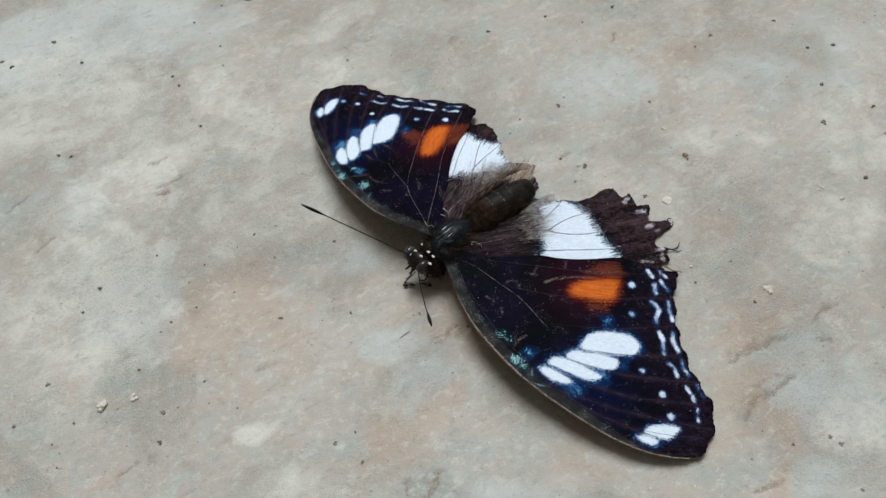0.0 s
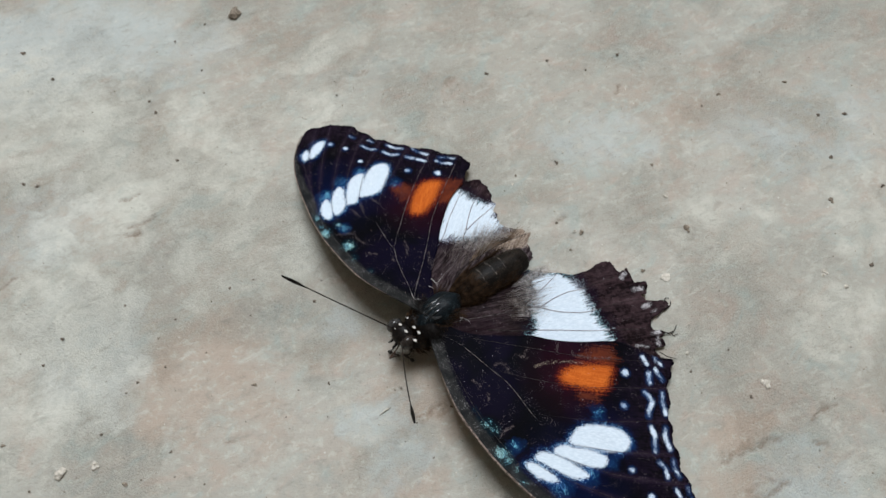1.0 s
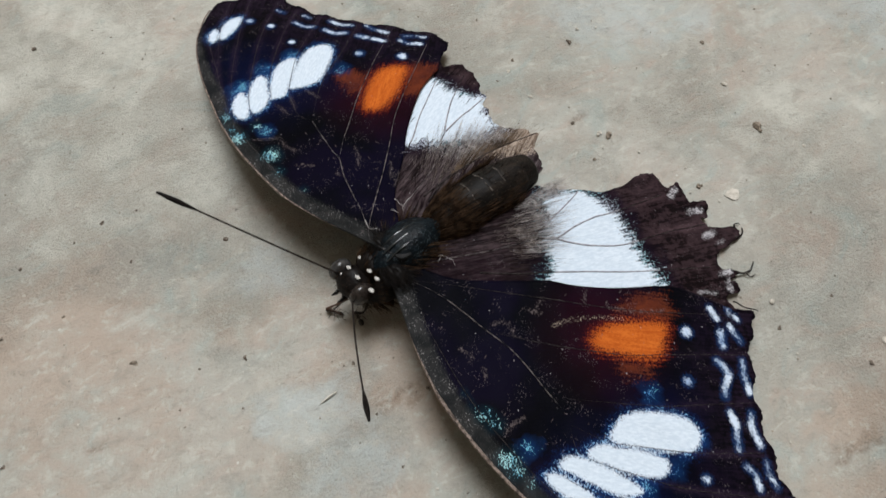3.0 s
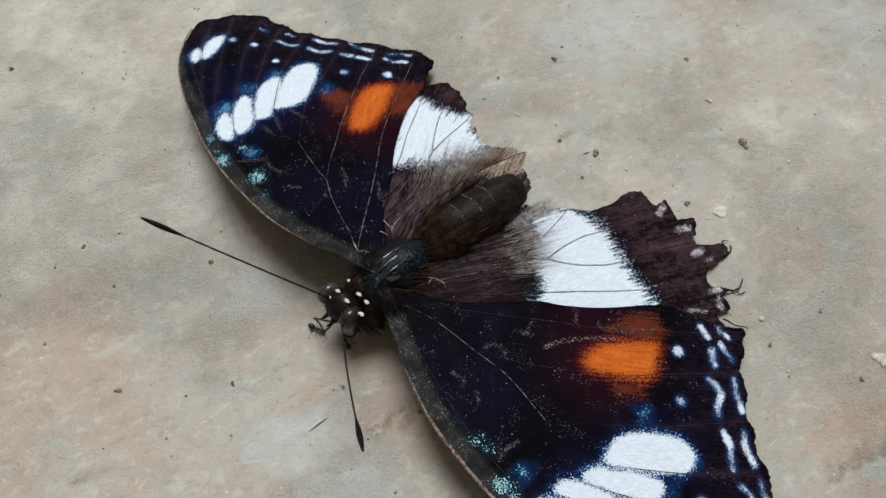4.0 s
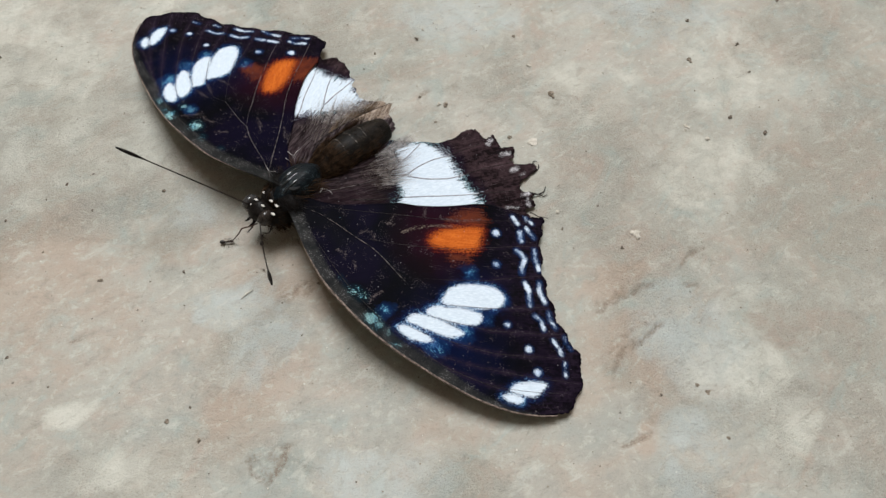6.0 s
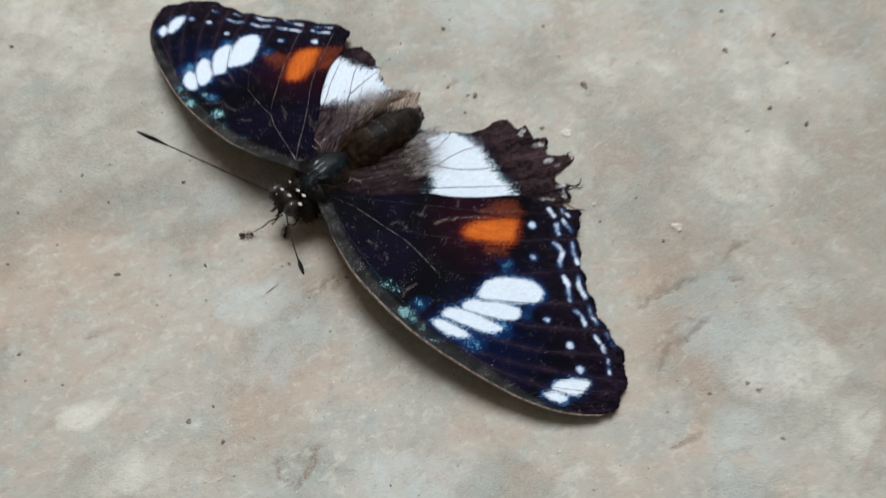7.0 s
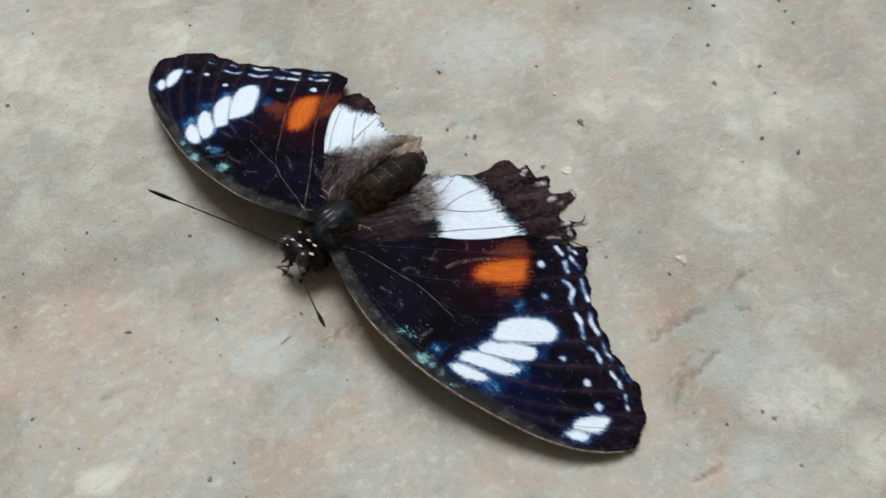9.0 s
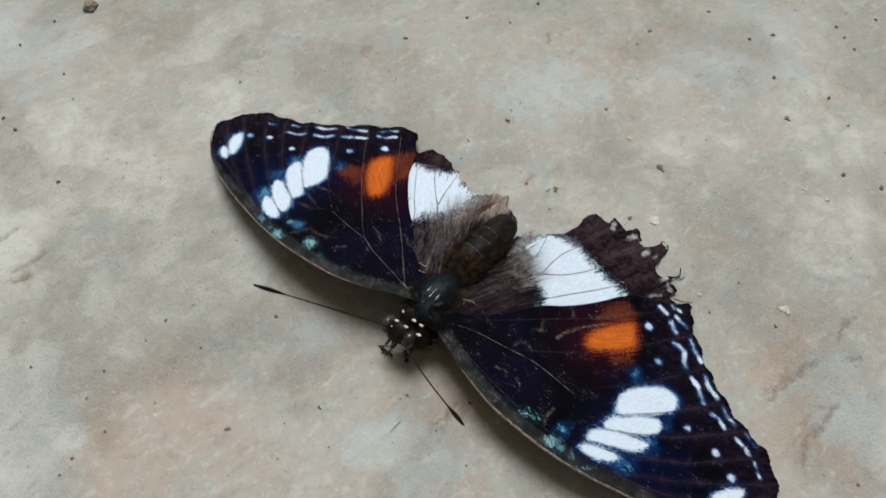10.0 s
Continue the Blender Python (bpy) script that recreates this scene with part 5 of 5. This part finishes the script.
for s in (-1, 1):
    for back, out in ((1.0, 4.5), (3.0, 5.0)):
        root = Vector((-7.0, 0.1, 4.2)) + TAILWARD * back * 0.6 + ACROSS * s * 1.4
        knee = root + ACROSS * s * out * 0.5 + Vector((0, 0, 0.2))
        foot = root + ACROSS * s * out + TAILWARD * back * 0.4
        walking_leg([tuple(root), tuple(knee), (foot.x, foot.y, 0.12), (foot.x + s * -0.6, foot.y + s * 1.0, 0.10)])

# the proboscis, dragged about by an ant: two stiff lengths
BASE_LENGTH, END_LENGTH = 2.2, 2.8
ROOT = Vector((-11.9, -3.6, 3.6))


def build_proboscis():
    x = np.linspace(0, BASE_LENGTH, 9)
    first = part("proboscis", mesh_of("proboscis", *tube(np.c_[x, 0.05 * np.sin(x * 2), 0 * x], 0.10 + 0.015 * np.cos(np.arange(9) * np.pi), 7), RED_BROWN), butterfly, "thin reddish-brown proboscis",
                 TO_BODY @ Matrix.Translation(ROOT * MM))
    x = np.linspace(0, END_LENGTH, 11)
    second = part("proboscis_end", mesh_of("proboscis_end", *tube(np.c_[x, 0.10 * np.sin(x * 1.7), 0 * x], np.linspace(0.10, 0.06, 11), 7), RED_BROWN), first, "", pose(BASE_LENGTH * MM, 0, 0))
    return first, second


proboscis, proboscis_end = build_proboscis()


def build_forelegs():
    """The two short raised forelegs before the face."""
    for line in ([(-10.2, -3.6, 4.3), (-10.2, -4.3, 3.4), (-10.7, -4.9, 3.0), (-11.3, -4.9, 3.2)], [(-12.2, -3.2, 4.2), (-12.6, -3.7, 3.2), (-13.3, -4.0, 2.6)]):
        q = spline(line, 6)
        v, f = tube(q, np.linspace(0.12, 0.07, len(q)), 7)
        r = np.random.default_rng(51)
        n = 24
        at = q[r.integers(3, len(q), n)]
        brush = hairs(at, np.tile(q[-1] - q[-4], (n, 1)) + r.normal(0, 0.3, (n, 3)), r.uniform(0.2, 0.45, n), 0.025, 52)
        part("foreleg", mesh_of("foreleg", *joined([(v, f), brush]), FEELER), butterfly, "short dark bristly foreleg folded under the head", TO_BODY)


build_forelegs()


def proboscis_poses(x, y, z=0.7):
    """Both lengths, the first in the body's space and the second in the first's, for an end at a place over the floor."""
    to = Vector((x, y, z)) - ROOT
    d = min(max(to.length, 1.0), BASE_LENGTH + END_LENGTH - 0.02)
    way = to.normalized()
    side = Vector((0, 0, 1)).cross(way).normalized()
    up = way.cross(side).normalized()
    a = math.acos(max(-1, min(1, (BASE_LENGTH**2 + d * d - END_LENGTH**2) / (2 * BASE_LENGTH * d))))
    first_way = way * math.cos(a) + up * math.sin(a)
    m = frame_of(ROOT - BODY, first_way, up)
    knee, end = ROOT + first_way * BASE_LENGTH, ROOT + way * d
    return m, frame_of((BASE_LENGTH, 0, 0), m.to_3x3().inverted() @ (end - knee), (0, 0, 1))


# ------------------------------------------------------------------ ants at the butterfly's mouth
def smaller(verts, faces, k=0.8):
    return [(x * k, y * k, z * k) for x, y, z in verts], faces


def build_ant(label):
    """An ant at its own origin, facing +x, feet at z 0, about 1.9 mm long."""
    ant = tagged(new("ant"), label, "ant", "ants at the butterfly's head")
    part("abdomen", mesh_of("ant_abdomen", *smaller(*lump(0.48, 0.33, 0.32, 0.04, 3, 10, 14)), ANT_DARK), ant, "", pose(-0.72 * MM * 0.8, 0, 0.52 * MM * 0.8, 0, 8, 0))
    part("waist", mesh_of("ant_waist", *smaller(*lump(0.13, 0.09, 0.13, 0.05, 4, 6, 8)), ANT), ant, "", pose(-0.22 * MM * 0.8, 0, 0.46 * MM * 0.8))
    part("thorax", mesh_of("ant_thorax", *smaller(*lump(0.36, 0.17, 0.18, 0.12, 5, 10, 12)), ANT), ant, "", pose(0.16 * MM * 0.8, 0, 0.52 * MM * 0.8, 0, -6, 0))
    skull = part("head", mesh_of("ant_head", *smaller(*lump(0.29, 0.25, 0.20, 0.05, 6, 10, 12)), ANT), ant, "", pose(0.70 * MM * 0.8, 0, 0.50 * MM * 0.8, 0, 22, 0))
    for s in (-1, 1):
        part("antenna", mesh_of("ant_antenna", *smaller(*tube([(0.16, 0.12 * s, 0.08), (0.42, 0.42 * s, 0.22), (0.62, 0.50 * s, 0.10), (0.86, 0.44 * s, -0.06)], [0.028, 0.026, 0.03, 0.036], 5)), ANT), skull)
        part("jaw", mesh_of("ant_jaw", *smaller(*tube([(0.22, 0.10 * s, -0.06), (0.34, 0.12 * s, -0.09), (0.42, 0.03 * s, -0.11)], [0.05, 0.045, 0.02], 5)), ANT), skull)
        for i, (x, fx, fy) in enumerate(((0.34, 0.70, 0.62), (0.16, 0.16, 0.82), (0.0, -0.55, 0.80))):
            knee = (x * 0.6 + fx * 0.45, 0.45 * s, 0.74)
            part("leg", mesh_of("ant_leg", *smaller(*tube(spline([(x, 0.10 * s, 0.46), knee, (fx * 0.9, fy * 0.85 * s, 0.22), (fx, fy * s, 0.02), (fx * 1.06, (fy + 0.12) * s, 0.015)], 3), np.linspace(0.045, 0.018, 13), 5)), ANT), ant)
    return ant


ant_tugging = build_ant("tiny dark brown ant tugging at the butterfly's proboscis")
ant_mouth = build_ant("tiny dark brown ant under the butterfly's head")
# where the hind end of the tugging ant is, and the middle of the other one
TUG = [(0.0, -14.0, -3.7), (0.5, -13.8, -3.4), (1.0, -13.6, -3.1), (1.5, -13.5, -3.3), (2.0, -13.5, -3.2), (3.5, -14.7, -2.7), (4.0, -14.8, -2.2), (4.5, -14.9, -2.7), (5.0, -15.6, -2.9), (5.5, -16.5, -3.6),
       (7.0, -17.6, -3.5), (7.5, -17.3, -3.5), (8.0, -15.0, -2.8), (8.5, -13.8, -2.2), (9.5, -13.2, -2.2), (10.0, -13.3, -2.1)]
MOUTH = [(0.0, -10.8, -4.1, 150), (1.0, -10.9, -4.3, 140), (2.0, -11.2, -4.2, 120), (3.5, -11.5, -4.2, 110), (5.0, -11.8, -4.2, 95), (7.5, -12.1, -3.9, 70), (8.5, -11.5, -3.6, 60), (10.0, -10.9, -3.9, 80)]


def tug_pose(x, y):
    """The tugging ant faces the butterfly's mouth; its hind end lies at x, y."""
    way = Vector((ROOT.x - x, ROOT.y - 0.4 - y, 0)).normalized()
    return frame_of(Vector((x, y, 0.08)) + way * 0.75, way, (0, 0, 1)), Vector((x, y, 0)) + way * 1.65


# ------------------------------------------------------------------ grit, pebbles and straw on the floor
# place and half width of every crumb that shows
DARK_FAR = [(-78.7, 63.4, 0.45), (-72.0, 56.2, 0.37), (-88.8, 60.0, 0.39), (-86.4, 58.2, 0.38), (-53.5, 48.5, 0.28), (-52.1, 45.7, 0.33), (-47.3, 34.8, 0.37), (-72.6, 33.0, 0.39), (-70.3, 32.3, 0.39), (-44.8, 54.6, 0.23), (-44.0, 49.1, 0.22),
            (-45.1, 66.2, 0.3), (-50.4, 62.5, 0.25), (-20.7, 45.5, 0.18), (22.2, 45.5, 0.23), (72.3, 29.2, 0.32), (72.1, 24.0, 0.36), (79.5, 28.7, 0.32), (59.8, -0.3, 0.36), (28.1, 48.2, 0.38), (16.0, 48.5, 0.32), (5.2, 47.0, 0.32),
            (57.2, 30.9, 0.38), (61.3, 30.6, 0.38), (56.5, 22.5, 0.36), (62.3, 16.4, 0.36), (56.0, 3.3, 0.38), (62.0, 10.8, 0.25)]
DARK_MID = [(-37.0, 9.7, 0.27), (-33.5, 10.8, 0.18), (-39.6, 7.8, 0.18), (-24.3, 6.2, 0.31), (-33.6, 4.9, 0.22), (-44.7, 5.4, 0.27), (-61.3, 4.0, 0.33), (-63.3, 0.1, 0.24), (-49.2, -3.9, 0.31), (-22.2, -6.7, 0.25), (-12.2, -8.5, 0.24), (-26.4, -7.3, 0.17),
            (-28.0, -11.0, 0.16), (-22.3, -11.5, 0.16), (-26.2, -16.6, 0.12), (-53.3, -11.0, 0.26), (-43.4, -14.3, 0.3), (-38.5, -19.0, 0.2), (-47.0, -17.7, 0.17), (-61.9, -17.8, 0.18), (-49.1, -22.3, 0.34), (-22.3, -24.8, 0.23), (-45.5, -2.0, 0.18)]
DARK_NEAR = [(-10.4, -13.5, 0.16), (-14.8, -22.3, 0.12), (-63.3, -23.9, 0.18), (-64.6, -20.5, 0.18), (14.4, 26.7, 0.29), (5.5, 22.3, 0.19), (32.7, -7.5, 0.17), (27.0, -10.0, 0.17), (33.9, -14.3, 0.29), (32.3, -34.3, 0.24), (29.2, -32.1, 0.12),
             (23.0, -35.9, 0.11), (-8.5, -18.4, 0.18), (-12.0, -15.9, 0.1), (-5.6, -11.7, 0.19), (-3.2, -21.2, 0.1), (-30.3, -21.4, 0.1), (-20.6, -32.9, 0.1), (-4.6, -37.1, 0.14), (-50.6, -5.3, 0.18), (-33.5, -11.1, 0.13), (12.7, 15.5, 0.23)]
TAN_CRUMBS = [(-46.9, 2.6, 0.23), (-32.5, -5.9, 0.38), (-32.6, -3.3, 0.17), (-49.0, -18.1, 0.38), (-70.7, -17.0, 0.37), (-66.8, -11.2, 0.32), (-25.1, -26.0, 0.31), (-21.5, -28.9, 0.31), (29.0, 24.5, 0.29), (7.6, 25.0, 0.24), (16.1, 13.5, 0.45), (14.0, 10.6, 0.22),
              (31.6, 12.4, 0.6), (23.7, 6.0, 0.36), (54.1, 38.4, 0.33), (42.8, 37.3, 0.32), (39.5, 35.2, 0.26), (54.0, 14.9, 0.4), (36.9, -33.9, 0.32), (38.2, -40.7, 0.32), (22.7, -40.8, 0.12), (-39.7, -0.3, 0.21), (-52.6, 8.6, 0.22), (72.1, 26.7, 0.31), (37.8, -35.0, 0.36)]
PALE_CRUMBS = [(-20.5, -27.3, 0.11), (6.9, 23.5, 0.28), (29.7, 18.4, 0.38), (8.8, 19.6, 0.28), (35.6, 9.3, 0.28), (56.8, 16.2, 0.25), (27.1, -7.4, 0.38), (44.8, -27.3, 0.21), (45.9, -22.7, 0.21), (19.2, -37.6, 0.19), (-7.1, -35.0, 0.1),
               (36.2, -40.3, 0.15), (-37.2, 4.0, 0.14), (-43.9, 2.5, 0.21), (15.6, 28.6, 0.21), (15.2, 13.9, 0.3)]
PEBBLES = [(-58.1, -15.8, 1.10, 0), (-53.6, -15.0, 0.75, 0), (36.4, -12.6, 0.75, 0), (49.1, 2.9, 0.55, 0), (51.3, 0.3, 0.45, 0), (-39.7, 67.7, 1.9, 1)]


def grain(name, x, y, size, material, seed, label, group, flat=0.6):
    """An uneven crumb: a few rough lumps grown together."""
    r = np.random.default_rng(seed)
    pieces = []
    for i in range(4):
        k = 0.75 if i == 0 else r.uniform(0.35, 0.6)
        v, f = lump(size * k * r.uniform(0.8, 1.2), size * k * r.uniform(0.7, 1.0), size * k * flat, 0.6, seed * 0.37 + i, 6, 9)
        dx, dy = (0, 0) if i == 0 else r.normal(0, 0.42, 2) * size * MM
        pieces.append(([(a + dx, b + dy, c) for a, b, c in v], f))
    me = mesh_of(name, *joined(pieces), material, False)
    ob = tagged(new(name, me), label, name.replace("_", " ").split()[-1], group)
    ob.matrix_basis = pose(x * MM, y * MM, size * flat * 0.30 * MM, 0, 0, r.uniform(0, 360))
    return ob


def build_grit():
    for i, (x, y, s) in enumerate(DARK_FAR + DARK_MID + DARK_NEAR):
        grain("grit_grain", x, y, s * 0.95, STONE_DARK, 100 + i, "small dark grain of grit on the cement floor", "grit on the floor", 0.7)
    for i, (x, y, s) in enumerate(TAN_CRUMBS):
        grain("grit_grain", x, y, s, STONE_TAN, 400 + i, "small tan crumb of cement on the floor", "grit on the floor")
    for i, (x, y, s) in enumerate(PALE_CRUMBS):
        grain("grit_grain", x, y, s * 0.9, STONE_PALE, 500 + i, "small pale crumb of cement on the floor", "grit on the floor")
    grain("paint_flake", 26.6, 4.5, 0.85, STONE_PALE, 560, "thin pale flake lying on the cement floor", "", 0.16)
    for i, (x, y, s, kind) in enumerate(PEBBLES):
        grain("pebble", x, y, s * 0.85, (STONE_PALE, STONE_TAN, STONE_DARK)[kind], 300 + i, ("small pale pebble", "small tan pebble", "small dark brown pebble")[kind] + " lying on the cement floor", "pebbles on the floor")
    straw = tagged(new("straw", mesh_of("straw", *tube([(-15.4, -12.05, 0.2), (-14.6, -11.5, 0.34), (-13.8, -11.05, 0.24)], [0.03, 0.10, 0.04], 6), STRAW)), "short pale sliver of straw lying on the floor", "straw")
    r = np.random.default_rng(61)
    pieces = []
    for _ in range(1800):
        v, f = lump(1, 1, 0.6, 0.4, r.uniform(0, 50), 3, 5)
        s = r.uniform(0.03, 0.13)
        x, y = r.uniform(-95, 85), r.uniform(-50, 85)
        pieces.append(([(a * s + x * MM, b * s + y * MM, c * s + s * 0.3 * MM) for a, b, c in v], f))
    half = len(pieces) // 2
    tagged(new("fine_grit", mesh_of("fine_grit", *joined(pieces[:half]), STONE_TAN, False)), "fine tan grit strewn over the floor", "grit", kind="stuff")
    tagged(new("pale_fine_grit", mesh_of("pale_fine_grit", *joined(pieces[half:]), STONE_PALE, False)), "fine pale grit strewn over the floor", "grit", kind="stuff")


build_grit()


def motions():
    held = [(t, *tug_pose(x, y)) for t, x, y in TUG]
    walk(ant_tugging, [(t, m) for t, m, _ in held])
    walk(ant_mouth, [(t, pose(x * MM, y * MM, 0.08 * MM, 0, 0, turn)) for t, x, y, turn in MOUTH])
    ends = [(t, proboscis_poses(p.x, p.y)) for t, _, p in held]
    walk(proboscis, [(t, m) for t, (m, _) in ends])
    walk(proboscis_end, [(t, m) for t, (_, m) in ends])


motions()
